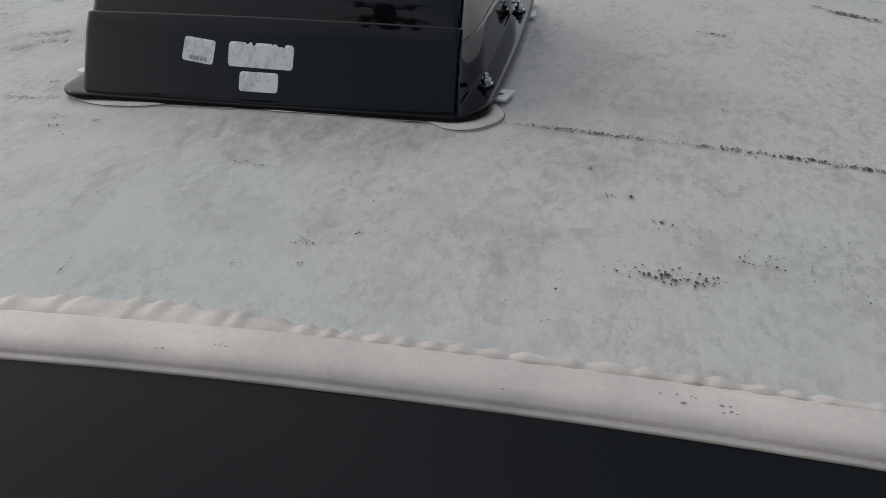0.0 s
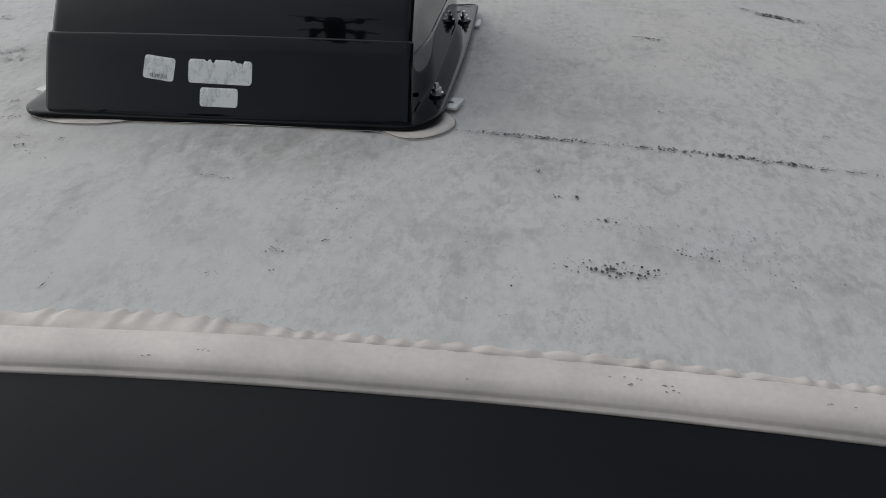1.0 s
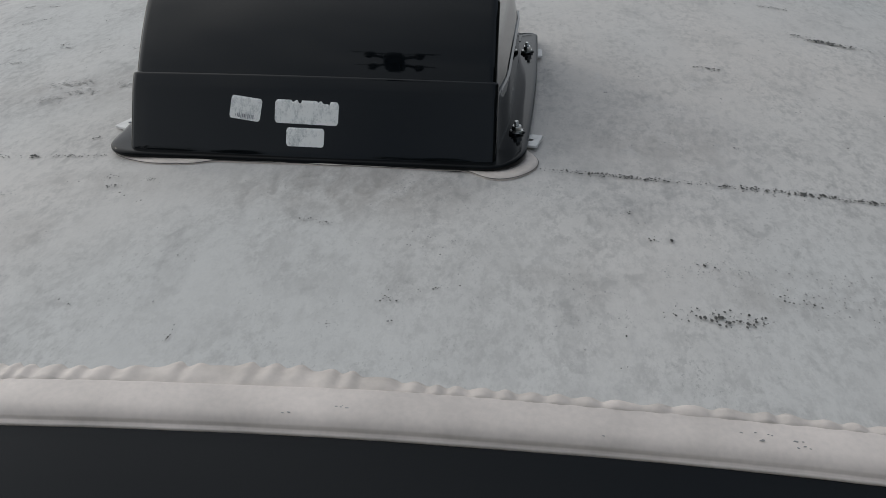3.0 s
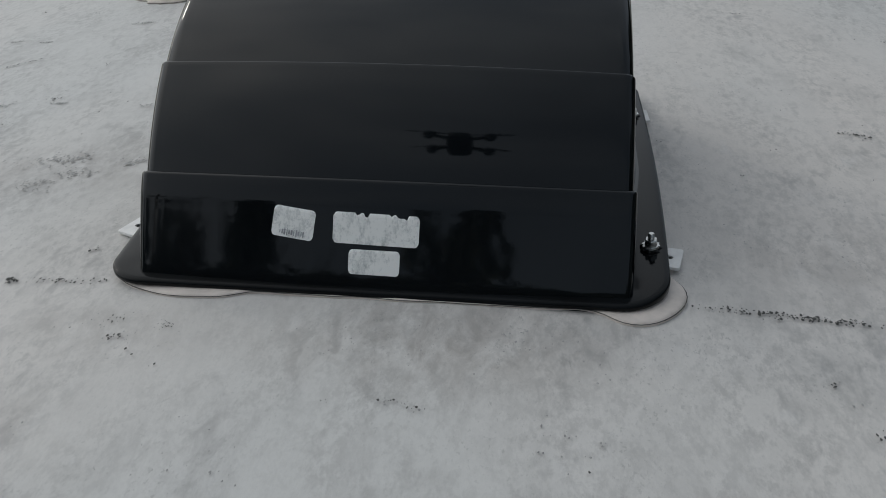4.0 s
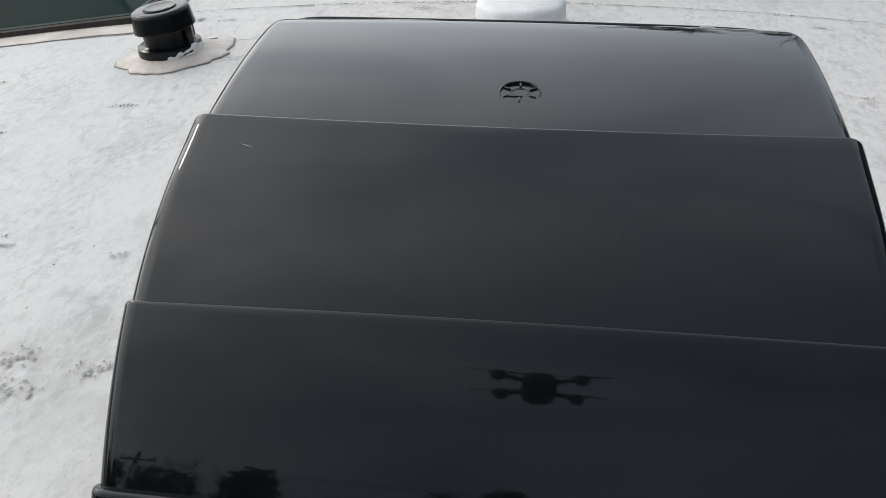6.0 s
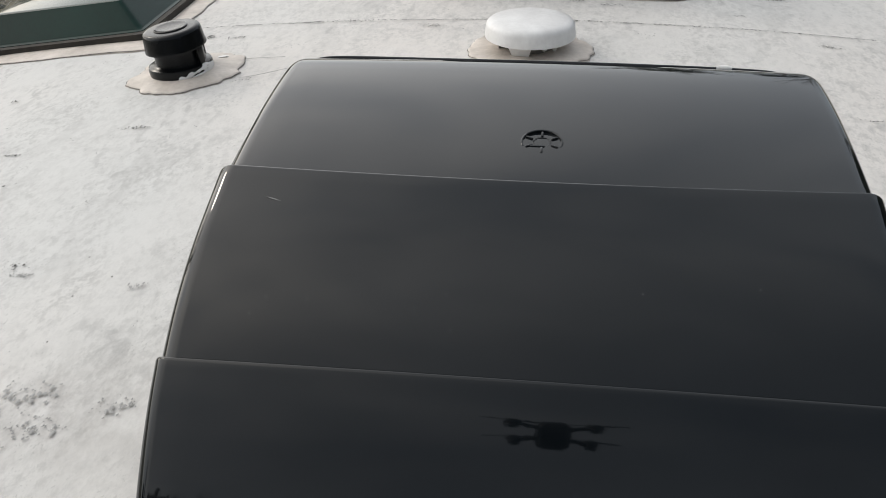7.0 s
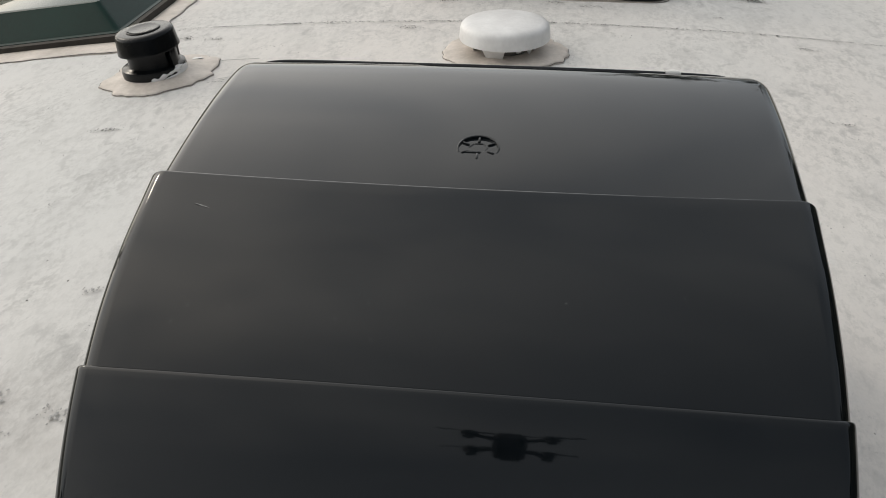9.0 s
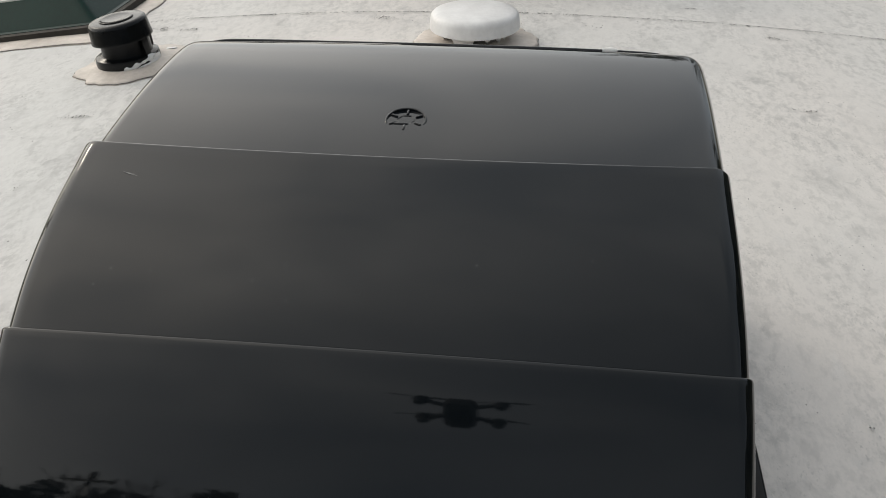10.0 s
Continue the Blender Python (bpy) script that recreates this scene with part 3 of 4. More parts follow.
def sticker_mesh(name, cx, v0, w, h, tilt, notches=(), r=0.0035, mat=M_STICKER, lift=0.0005):
    """A label that follows the face. notches: torn bites out of its upper edge, (place along, width, depth)."""
    nx = 40
    rows = []
    for j in range(9):
        row = []
        for i in range(nx + 1):
            a = i / nx * w - w / 2
            ex = min(a + w / 2, w / 2 - a)
            cut = r - math.sqrt(max(0, r * r - (r - min(ex, r)) ** 2))
            lo, hi = cut, h - cut
            for nc, nw, nd in notches:
                if abs(a - nc) < nw / 2:
                    hi = min(hi, h - nd * (0.75 + 0.5 * noise.noise((a * 900, nc * 50, 0))))
            b = lo + (hi - lo) * j / 8 - h / 2
            x = cx + a * math.cos(tilt) - b * math.sin(tilt)
            v = v0 + a * math.sin(tilt) + b * math.cos(tilt)
            p, nor = face_point(x, v)
            row.append(tuple(p + nor * lift))
        rows.append(row)
    base = [[tuple(Vector(p) + Vector((0, 0.0006, 0))) for p in rows[0]]]
    last = [[tuple(Vector(p) + Vector((0, 0.0006, 0))) for p in rows[-1]]]
    return data_of(name, *strip(base + rows + last), mat, 80)


def hexa(r, h, z):
    rows = []
    for q, zz in ((r * 0.9, z), (r, z + h * 0.12), (r, z + h * 0.85), (r * 0.86, z + h)):
        rows.append([(q * math.cos(math.pi / 3 * k), q * math.sin(math.pi / 3 * k), zz) for k in range(6)])
    return strip(rows, closed=True, cap=True)


ME_STUD = data_of("stud", *lathe([(0.0031, 0.0)] + [(0.0031 if k % 2 else 0.0027, 0.001 + 0.0006 * k) for k in range(28)] + [(0.0024, 0.0184)], 14), M_STEEL, 60)
ME_NUT = data_of("nut", *hexa(0.0063, 0.0055, 0), M_STEEL, 25)
ME_WASHER = data_of("washer", *lathe([(0.0034, 0), (0.0075, 0), (0.0078, 0.0006), (0.0075, 0.0013), (0.0034, 0.0013)], 30), M_STEEL, 35)
ME_KNOB = data_of("knob", *lathe([(0.0034, 0), (0.0082, 0.0002), (0.0092, 0.0012), (0.0089, 0.0030), (0.0075, 0.0040), (0.0034, 0.0042)], 64, lambda a, z: 0.16 * math.cos(7 * a)), M_BLKMATT, 45)
ME_STAR = data_of("lock_washer", *lathe([(0.0034, 0), (0.0072, 0.0002), (0.0075, 0.001), (0.0034, 0.0016)], 40, lambda a, z: 0.10 * (1 if math.sin(10 * a) > 0 else -0.6)), M_STEEL, 30)
ME_SLOTPLATE = finish("slot_plate", block(0.013, 0.034, 0.0012, 0.0005, 1), M_NEAR_BLACK)


def bracket_mesh():
    """A flat foot with a long slot through it."""
    sx, sy, slot_x, slot_y, h = 0.046, 0.036, 0.030, 0.0062, 0.0028
    outer, inner = [], []
    for cx, cy, a0 in ((sx / 2 - 0.003, -sy / 2 + 0.003, -90), (sx / 2 - 0.003, sy / 2 - 0.003, 0), (-sx / 2 + 0.003, sy / 2 - 0.003, 90), (-sx / 2 + 0.003, -sy / 2 + 0.003, 180)):
        for k in range(7):
            a = radians(a0 + 15 * k)
            outer.append((cx + 0.003 * math.cos(a), cy + 0.003 * math.sin(a)))
            ix = (slot_x / 2 - slot_y / 2) * (1 if cx > 0 else -1)
            inner.append((ix + slot_y / 2 * math.cos(a) , (slot_y / 2) * math.sin(a)))
    rows = [[(x, y, z) for x, y in ring] for ring, z in ((inner, 0), (outer, 0), (outer, h * 0.8), ([(x * 0.985, y * 0.985) for x, y in outer], h), (inner, h), (inner, 0))]
    return data_of("bracket", *strip(rows, closed=True), M_BRACKET, 35)


ME_BRACKET = bracket_mesh()


def emblem(parent):
    """A round moulded mark: a thin ring with six short spokes and a bar, on the highest tier."""
    y, z, slope = 0.2785, 0.2314, math.atan2(0.009, 0.057)
    at = pose(0.0012, y, z, math.degrees(slope), 0, 0) @ Matrix.Scale(1.1, 4)
    rows = []
    for k in range(49):
        a = radians(-30 + 240 * k / 48)
        e = math.sin(math.pi * k / 48) ** 0.5
        ca, sa = math.cos(a), math.sin(a)
        rows.append([(q * ca, q * sa, z) for q, z in ((0.0118, -0.002), (0.0118, 0.0012 * e), (0.0121, 0.0015 * e), (0.0128, 0.0015 * e), (0.0131, 0.0009 * e), (0.0133, -0.002))])
    mark = part("emblem", data_of("emblem", *strip(rows), M_BLACK, 60), parent, "round moulded mark with short spokes", at)
    for k in range(6):
        a = 60 * k + 30
        size = 0.0058 if k in (1, 4) else 0.0050
        part("spoke", finish("spoke", block(size, 0.0016, 0.0027, 0.0007, 2, (0.0090, 0, -0.0015)), M_BLACK), mark, "", pose(0, 0, 0, 0, 0, a))
    for k in range(6):
        part("hub_side", finish("hub_side", block(0.0056, 0.0010, 0.0020, 0.0005, 2, (0, 0.0050, -0.0015)), M_BLACK), mark, "", pose(0, 0, 0, 0, 0, 60 * k))
    part("bar", finish("bar", block(0.0092, 0.0016, 0.0026, 0.0007, 2, (-0.0026, -0.0048, -0.0015)), M_BLACK), mark)


def scuff(parent, tier, t, x, length, width, turn, label):
    """A pale rubbed mark that lies on a tier; t is its place along the profile."""
    line = smooth_line([(p[0], p[1], 0) for p in TIERS[tier][0]], 12)
    k = int(t * (len(line) - 2))
    d = (line[k + 1] - line[k]).normalized()
    c = Vector((x, line[k].x, line[k].y))
    u, nor = Vector((0, d.x, d.y)), Vector((0, -d.y, d.x))
    drop = TIERS[tier][5] * (x / TIERS[tier][1]) ** 2
    rows = []
    for j in range(3):
        row = []
        for i in range(13):
            a = (i / 12 - 0.5) * length
            b = (j / 2 - 0.5) * width * math.sin(math.pi * (i + 0.6) / 13.2) * (1 + 0.25 * noise.noise((i * 0.9, j, x * 9)))
            px, pv = a * math.cos(turn) - b * math.sin(turn), a * math.sin(turn) + b * math.cos(turn)
            row.append(tuple(c + Vector((px, 0, 0)) + u * pv + nor * (0.00012 - drop)))
        rows.append(row)
    part("scuff", data_of("scuff", *strip(rows), M_SCUFF, 80), parent, label)


def vent_cover():
    v = thing("vent_cover", pose(0, 0, 0, 0, -0.65, 0), "glossy black plastic roof vent cover with weathered silver labels", "vent cover", "vent covers on the roof")
    part("flange", flange_mesh(), v, "dull black flange with a shallow groove")
    for pts, w0, w1, r0, r1, crown, shift in TIERS:
        last = pts is TIERS[-1][0]
        part("tier", tier_mesh("tier", pts, w0, w1, r0, r1, 0.055, crown, not last, 0.0075 if pts is TIERS[2][0] else 0.0), v, "", pose(shift, 0, 0))
    for s in (-1, 1):
        part("side_panel", side_panel_mesh(s), v)
    # the screened opening at the rear
    bm = block(0.40, 0.006, 0.195, 0.001, 1, (0, 0.424, 0.014))
    part("rear_screen", finish("rear_screen", bm, M_BLKMATT), v, "dark mesh screen")
    for k in range(9):
        bm = block(0.40, 0.006, 0.004, 0.001, 1, (0, 0.428, 0.03 + 0.02 * k))
        part("louvre", finish("louvre", bm, M_BLKMATT), v)
    # feet, studs and nuts
    for sx, sy in ((1, 0.076), (1, 0.410), (-1, 0.087), (-1, 0.410)):
        bx = (0.247 if sy < 0.2 else 0.240) if sx > 0 else -0.249
        part("bracket", ME_BRACKET, v, "pale slotted metal foot", pose(bx, sy, 0.018 * sy + (-0.0010 if sx > 0 else -0.005), 0, -1.5, (-12 if sy < 0.2 else 3) if sx > 0 else 160))
        # dark plate inside the foot's slot paints the shade within it
        part("slot", ME_SLOTPLATE, v, "dark plate in the foot's slot, standing for its shade", pose(bx, sy, 0.018 * sy + (-0.0006 if sx > 0 else -0.0046), 0, -1.5, 83))
        nx, ny = (0.241 if sx > 0 else -0.235), 0.076 if sy < 0.2 else 0.388
        # dark plate on the flange paints the shade of its stud hole
        part("slot", ME_SLOTPLATE, v, "dark plate standing for the shaded slot in the flange", pose(nx - 0.003 * sx, ny + 0.004, 0.0060 + 0.018 * ny))
        stud = part("stud", ME_STUD, v, "zinc-plated threaded stud", pose(nx, ny, 0.0068 + 0.018 * ny, 2, -3 * sx))
        part("nut", ME_NUT, stud, "", pose(0, 0, 0.0072, 0, 0, 20 + 35 * sy))
        part("knob", ME_KNOB, stud, "black lobed knob", pose(0, 0, 0.0004))
        part("washer", ME_WASHER, stud, "", pose(0, 0, 0.0044))
        part("lock_washer", ME_STAR, stud, "", pose(0, 0, 0.0057, 0, 0, 8))
    rim_v, rim_f = [], []
    half = [(0.0, 0.4395, 0.2320), (0.10, 0.4393, 0.2316), (0.165, 0.4385, 0.2314), (0.187, 0.4362, 0.2306), (0.1985, 0.4300, 0.2286), (0.2050, 0.4200, 0.2258), (0.2085, 0.4080, 0.2228)]
    side = [(0.2108, 0.3950, 0.2222), (0.2130, 0.3600, 0.2200), (0.2132, 0.3100, 0.2176), (0.2122, 0.2600, 0.2132), (0.2108, 0.2260, 0.2085)]
    rim = smooth_line([(-x, y, z) for x, y, z in (half + [(x - 0.0012, y, z) for x, y, z in side])[:0:-1]] + [(x - 0.0030 * max(0.0, (x - 0.15) / 0.06), y, z - 0.0016 * max(0.0, (x - 0.12) / 0.09)) for x, y, z in half] + [(x - 0.0026, y, z - 0.0008) for x, y, z in side], 6)
    for i, (a, b) in enumerate(zip(rim, rim[1:])):
        e = min(1.0, 0.45 + min(i, len(rim) - 2 - i) / 26)
        tube(rim_v, rim_f, a, b, 0.0019 * e, 0.0019 * e, 8)
    part("rear_rim", data_of("rear_rim", rim_v, rim_f, M_BLACK, 60), v)
    emblem(v)
    return v


first_cover = vent_cover()
second_cover = copy_thing(first_cover, pose(0.0, 1.428, roof_z(0.1, 1.42) + 0.001, 0, -0.4, 0))
tagged(second_cover, "black plastic roof vent cover behind the white round vent")
for tier, t, x, size, width, turn in ((2, 0.925, -0.1630, 0.0110, 0.0009, -0.30),):
    scuff(first_cover, tier, t, x, size, width, turn, "pale scuff on the plastic")
# lint and grit left on the plastic
rd = random.Random(17)
for k in range(11):
    scuff(first_cover, rd.choice((1, 2, 2, 3)), rd.uniform(0.45, 0.72), rd.uniform(-0.17, 0.17), rd.uniform(0.0006, 0.0014), rd.uniform(0.0004, 0.0007), rd.uniform(-1.5, 1.5), "")
rub_v, rub_f = [], []
for a in range(11):
    q = 0.0018 + 0.0011 * math.sin(math.pi * (a + 0.7) / 11.4)
    tube(rub_v, rub_f, Vector((0.1372 + 0.0011 * a, 0.4388, 0.2322)), Vector((0.1383 + 0.0011 * a, 0.4388, 0.2322)), q, q, 8)
part("scuff", data_of("scuff", rub_v, rub_f, M_SEALWHITE, 80), first_cover, "white rub mark on the rear rim")
# torn labels on the nearer cover
lab = part("label", sticker_mesh("label", -0.0735, 0.0585, 0.0375, 0.0265, radians(-7)), first_cover, "crooked weathered silver label, print worn away")
for k in range(11):
    part("print", sticker_mesh("print", -0.0855 + 0.0021 * k + 0.0004 * math.sin(3.1 * k), 0.0512 - 0.00026 * k, 0.0006 + 0.0005 * (k * 7 % 3), 0.0030 + 0.0010 * (k * 5 % 4), radians(-7), r=0.0002, mat=M_FADED, lift=0.0009), lab)
lab = part("label", sticker_mesh("label", -0.0005, 0.0560, 0.0755, 0.0270, radians(-1.2), ((-0.016, 0.003, 0.0025), (-0.0085, 0.004, 0.005), (0.0135, 0.0025, 0.0025), (0.021, 0.006, 0.0028), (0.025, 0.003, 0.004))), first_cover, "long weathered silver label with torn upper edge")
lab = part("label", sticker_mesh("label", -0.0015, 0.0272, 0.0450, 0.0215, radians(-0.5)), first_cover, "small weathered silver label, print worn away")


def seal_outline():
    """The squeezed-out sealant under the nearer cover: wide at two corners, thin between."""
    pts = rounded_rect(FL_X0 + 0.004, FL_X1 - 0.002, FL_Y0 + 0.004, FL_Y1 - 0.004, FL_R, bow=FL_BOW)
    out = []
    for i, (x, y) in enumerate(pts):
        a, b = pts[i - 1], pts[(i + 1) % len(pts)]
        t = Vector((b[0] - a[0], b[1] - a[1])).normalized()
        o = 0.0016 + 0.0025 * noise.noise((x * 25, y * 25, 3))
        if y < 0.05:
            o += 0.0125 * math.exp(-((x + 0.163) / 0.044) ** 4) * (1 if y < 0.02 else 0)
            o += 0.0035 * math.exp(-((x - 0.02) / 0.12) ** 4)
            o += 0.019 * math.exp(-((x - 0.240) / 0.040) ** 4 - ((y - 0.0) / 0.045) ** 4)
        if y > 0.06:
            o = min(o, -0.003)
        out.append((x + t.y * o, y - t.x * o))
    return out


pool("sealant_patch", seal_outline(), 0.0034, "cream sealant squeezed out under the vent cover flange", lambda x, y: 0.0, mat=M_BEAD)


ring2 = []
for x, y in rounded_rect(FL_X0 - 0.001, FL_X1 + 0.001, 1.428 + FL_Y0 - 0.002, 1.428 + FL_Y1 + 0.002, FL_R, bow=FL_BOW):
    ring2.append((x + 0.006 * noise.noise((x * 18, y * 18, 2)), y + 0.007 * noise.noise((x * 18, y * 18, 5))))
pool("sealant_patch", ring2, 0.003, "cream sealant under the farther vent cover", lambda x, y: 0.0)


# ---- plumbing vent, round vent, skylight ----
def ring_outline(cx, cy, rx, ry, wob, seed, n=96, turn=0.0, scallop=0.0):
    out = []
    for k in range(n):
        a = 2 * math.pi * k / n
        q = 1 + wob * noise.noise((math.cos(a) * 1.4, math.sin(a) * 1.4, seed)) + wob * 0.55 * noise.noise((math.cos(a) * 4, math.sin(a) * 4, seed + 3)) + wob * 0.25 * noise.noise((math.cos(a) * 9, math.sin(a) * 9, seed + 7)) + scallop * abs(math.sin(8 * a + 1.5 * math.sin(2 * a)))
        x, y = rx * q * math.cos(a), ry * q * math.sin(a)
        out.append((cx + x * math.cos(turn) - y * math.sin(turn), cy + x * math.sin(turn) + y * math.cos(turn)))
    return out


PIPE_X, PIPE_Y = -0.571, 1.023
pool("sealant_patch", ring_outline(-0.570, 1.032, 0.092, 0.088, 0.16, 2.0, turn=0.4), 0.0045, "cream sealant pool round the black plumbing vent", lambda x, y: 0.014 * math.exp(-((x + 0.576) ** 2 + (y - 1.036) ** 2) / 0.0036) + 0.0012 * noise.noise((x * 60, y * 60, 1)))
pipe = thing("plumbing_vent", roof_frame(PIPE_X, PIPE_Y) @ pose(0, 0, 0.007), "black plastic plumbing vent cap standing in cream sealant", "vent cap")
part("collar", data_of("collar", *lathe([(0.0492, -0.004), (0.0500, 0.010), (0.0492, 0.0150), (0.0455, 0.0172), (0.0405, 0.0180), (0.0380, 0.0205)], 56), M_BLKMATT, 40), pipe, "", pose(-0.003, 0.003, 0))
part("neck", data_of("neck", *lathe([(0.0400, 0.017), (0.0385, 0.022), (0.0380, 0.046)], 48), M_BLKMATT, 40), pipe, "", pose(-0.001, 0.002, 0))
cap = part("cap", data_of("cap", *lathe([(0.034, 0.0425), (0.0462, 0.0415), (0.0478, 0.0420), (0.0478, 0.0445), (0.0468, 0.0475), (0.0452, 0.0655), (0.0440, 0.0695), (0.0415, 0.0715), (0.037, 0.0720), (0.002, 0.0722)], 64), M_BLKMATT, 40), pipe, "wide black cap with a raised round mark", pose(0, 0, 0, 1.5, -2, 0))
part("raised_disc", data_of("raised_disc", *lathe([(0.0265, 0.0716), (0.0262, 0.0734), (0.0248, 0.0740), (0.0218, 0.0734), (0.002, 0.0733)], 48), M_BLKMATT, 40), cap)
for k in range(14):
    a = radians(-150 + 9 * k)
    part("raised_bar", finish("raised_bar", block(0.0020, 0.0030, 0.001, 0.0003, 1), M_NEAR_BLACK), cap, "", pose(0.0235 * math.cos(a), 0.0235 * math.sin(a), 0.0733, 0, 0, math.degrees(a) + 90))
for a in (-24, 62, 150):
    part("rib", finish("rib", block(0.008, 0.010, 0.026, 0.0008, 2), M_BLKMATT), pipe, "", pose(0.003 + 0.0395 * math.cos(radians(a)), 0.002 + 0.0395 * math.sin(radians(a)), 0.017, 0, 0, a))


def smear(a0, a1, z0, z1, wide0, wide1, seed, n=34):
    """A ragged ribbon of sealant dragged round the collar, from one angle and height to another."""
    rows = []
    for z in range(4):
        row = []
        for k in range(n + 1):
            t = k / n
            a = radians(a0 + (a1 - a0) * t)
            mid = z0 + (z1 - z0) * t + 0.0022 * noise.noise((k * 0.21, seed, 0))
            wide = (wide0 + (wide1 - wide0) * t) * (0.70 + 0.9 * noise.noise((k * 0.16, seed + 4, 0.5)))
            r = 0.0505 + (0.0004 if z in (0, 3) else 0.0012) - 0.004 * max(0.0, (mid + wide * (z / 1.5 - 1) - 0.0145) / 0.003)
            row.append((-0.003 + r * math.cos(a), 0.003 + r * math.sin(a), mid + wide * (z / 1.5 - 1)))
        rows.append(row)
    return data_of("sealant_smear", *strip(rows), M_SEALWHITE, 80)


for args in ((-74, -10, 0.0020, 0.0150, 0.0040, 0.0050, 1), (-50, 6, 0.0030, 0.0040, 0.0030, 0.0044, 7), (-18, 8, 0.0090, 0.0085, 0.0070, 0.0078, 5)):
    part("sealant_smear", smear(*args), pipe, "pale sealant smeared up the collar")

pool("sealant_patch", ring_outline(-0.528, 1.080, 0.011, 0.005, 0.2, 9.0, n=40, turn=0.2), 0.0085, "small dab of fresh white sealant beside the plumbing vent", lambda x, y: 0.001, mat=M_SEALWHITE, edge=0.002)

DOME_X, DOME_Y = -0.032, 1.114
pool("sealant_patch", ring_outline(-0.033, 1.119, 0.099, 0.085, 0.10, 5.0, n=144, scallop=0.035), 0.005, "cream sealant pool round the white round vent", lambda x, y: 0.006 * math.exp(-((x + 0.03) ** 2 + (y - 1.122) ** 2) / 0.004) + 0.001 * noise.noise((x * 60, y * 60, 2)))
dome = thing("round_vent", roof_frame(DOME_X, DOME_Y) @ Matrix.Scale(0.967, 4), "white plastic mushroom roof vent with chalky weathered top", "roof vent")
part("dome", data_of("dome", *lathe([(0.060, 0.0300), (0.0722, 0.0262), (0.0735, 0.0268), (0.0736, 0.0300), (0.0722, 0.0440), (0.0708, 0.0482), (0.0675, 0.0515), (0.060, 0.0540), (0.040, 0.0562), (0.018, 0.0570), (0.002, 0.0572)], 72), M_DOME, 40), dome)
# colour holds the shadow under the dome as well as brown staining
part("throat", data_of("throat", *lathe([(0.040, 0.0), (0.041, 0.030)], 48), M_THROAT, 40), dome, "stained grey throat under the dome, its shade painted in")


def petal(a0, a1, lo, flare):
    """A tapered wall piece between the dome and its base."""
    rows = []
    for r, z in ((0.050, 0.004), (0.0515, 0.006), (0.0555, 0.018), (0.0590 + flare, 0.0300)):
        t = (z - 0.004) / 0.026
        row = []
        for k in range(19):
            mid, half = (a0 + a1) / 2, (a1 - a0) / 2 * (0.72 + 0.28 * t)
            a = radians(mid + half * (k / 9 - 1))
            zz = z + (lo * (1 + noise.noise((k * 0.6, a0, 0))) if z < 0.007 else 0)
            row.append((r * math.cos(a), r * math.sin(a), zz))
        rows.append(row)
    inner = [[(x * 0.955, y * 0.955, z) for x, y, z in row] for row in reversed(rows)]
    return data_of("petal", *strip(rows + inner), M_DOME, 50)


part("petal", petal(-128, -84, 0.0015, 0.003), dome)
part("petal", petal(60, 110, 0.0015, 0.003), dome)
part("petal", petal(160, 205, 0.002, 0.003), dome)
for a, w in ((-62, 7), (-38, 9), (-12, 8)):
    part("clip", petal(a - w / 2, a + w / 2, 0.012, 0.004), dome)


SK_X1, SK_Y0, SK_W, SK_L = -0.722, 1.228, 0.37, 0.75


def skylight():
    s = thing("skylight", roof_frame(SK_X1 - SK_W / 2, SK_Y0 + SK_L / 2), "glossy dark green smoked acrylic roof skylight in cream sealant", "skylight")

    def ring(inset, z, r):
        return [(x, y, z) for x, y in rounded_rect(-SK_W / 2 + inset, SK_W / 2 - inset, -SK_L / 2 + inset, SK_L / 2 - inset, r, 6)][:]
    rings, zs = [], ((0.005, 0.009), (0.005, 0.0132), (0.007, 0.0140), (0.010, 0.0155), (0.014, 0.020), (0.052, 0.056), (0.055, 0.0595), (0.060, 0.061))
    base = rounded_rect(-SK_W / 2, SK_W / 2, -SK_L / 2, SK_L / 2, 0.012, 6)
    for inset, z in zs:
        fx, fy = (SK_W / 2 - inset) / (SK_W / 2), (SK_L / 2 - inset) / (SK_L / 2)
        rings.append([(x * fx, y * fy, z) for x, y in base])
    v, f = strip(rings, closed=True, cap=True)
    part("dome", data_of("dome", v, f, M_SKYL, 20), s)
    fl = rounded_rect(-SK_W / 2 - 0.006, SK_W / 2 + 0.008, -SK_L / 2 - 0.011, SK_L / 2 + 0.006, 0.012, 6)
    part("flange", data_of("flange", *strip([[(x, y, z) for x, y in fl] for z in (-0.002, 0.0122)], closed=True, cap=True), M_GRIME, 30), s, "flange edge dark with brown grime")


skylight()
out = []
for i, (x, y) in enumerate(rounded_rect(SK_X1 - SK_W - 0.025, SK_X1 + 0.050, SK_Y0 - 0.062, SK_Y0 + SK_L + 0.04, 0.03)):
    out.append((x + 0.006 * noise.noise((x * 22, y * 22, 6)), y + 0.006 * noise.noise((x * 22, y * 22, 9))))
pool("sealant_patch", out, 0.0035, "wide cream sealant band round the dark green skylight", lambda x, y: 0.0)


# ---- the drone that hovers over the roof ----
def drone_shell(rows_in, mat, name):
    """Rounded cross sections carried along y: (y, half width, low z, high z)."""
    rows = []
    for y, w, z0, z1 in rows_in:
        c, h = (z0 + z1) / 2, (z1 - z0) / 2
        row = []
        for k in range(28):
            a = 2 * math.pi * k / 28
            ca, sa = math.cos(a), math.sin(a)
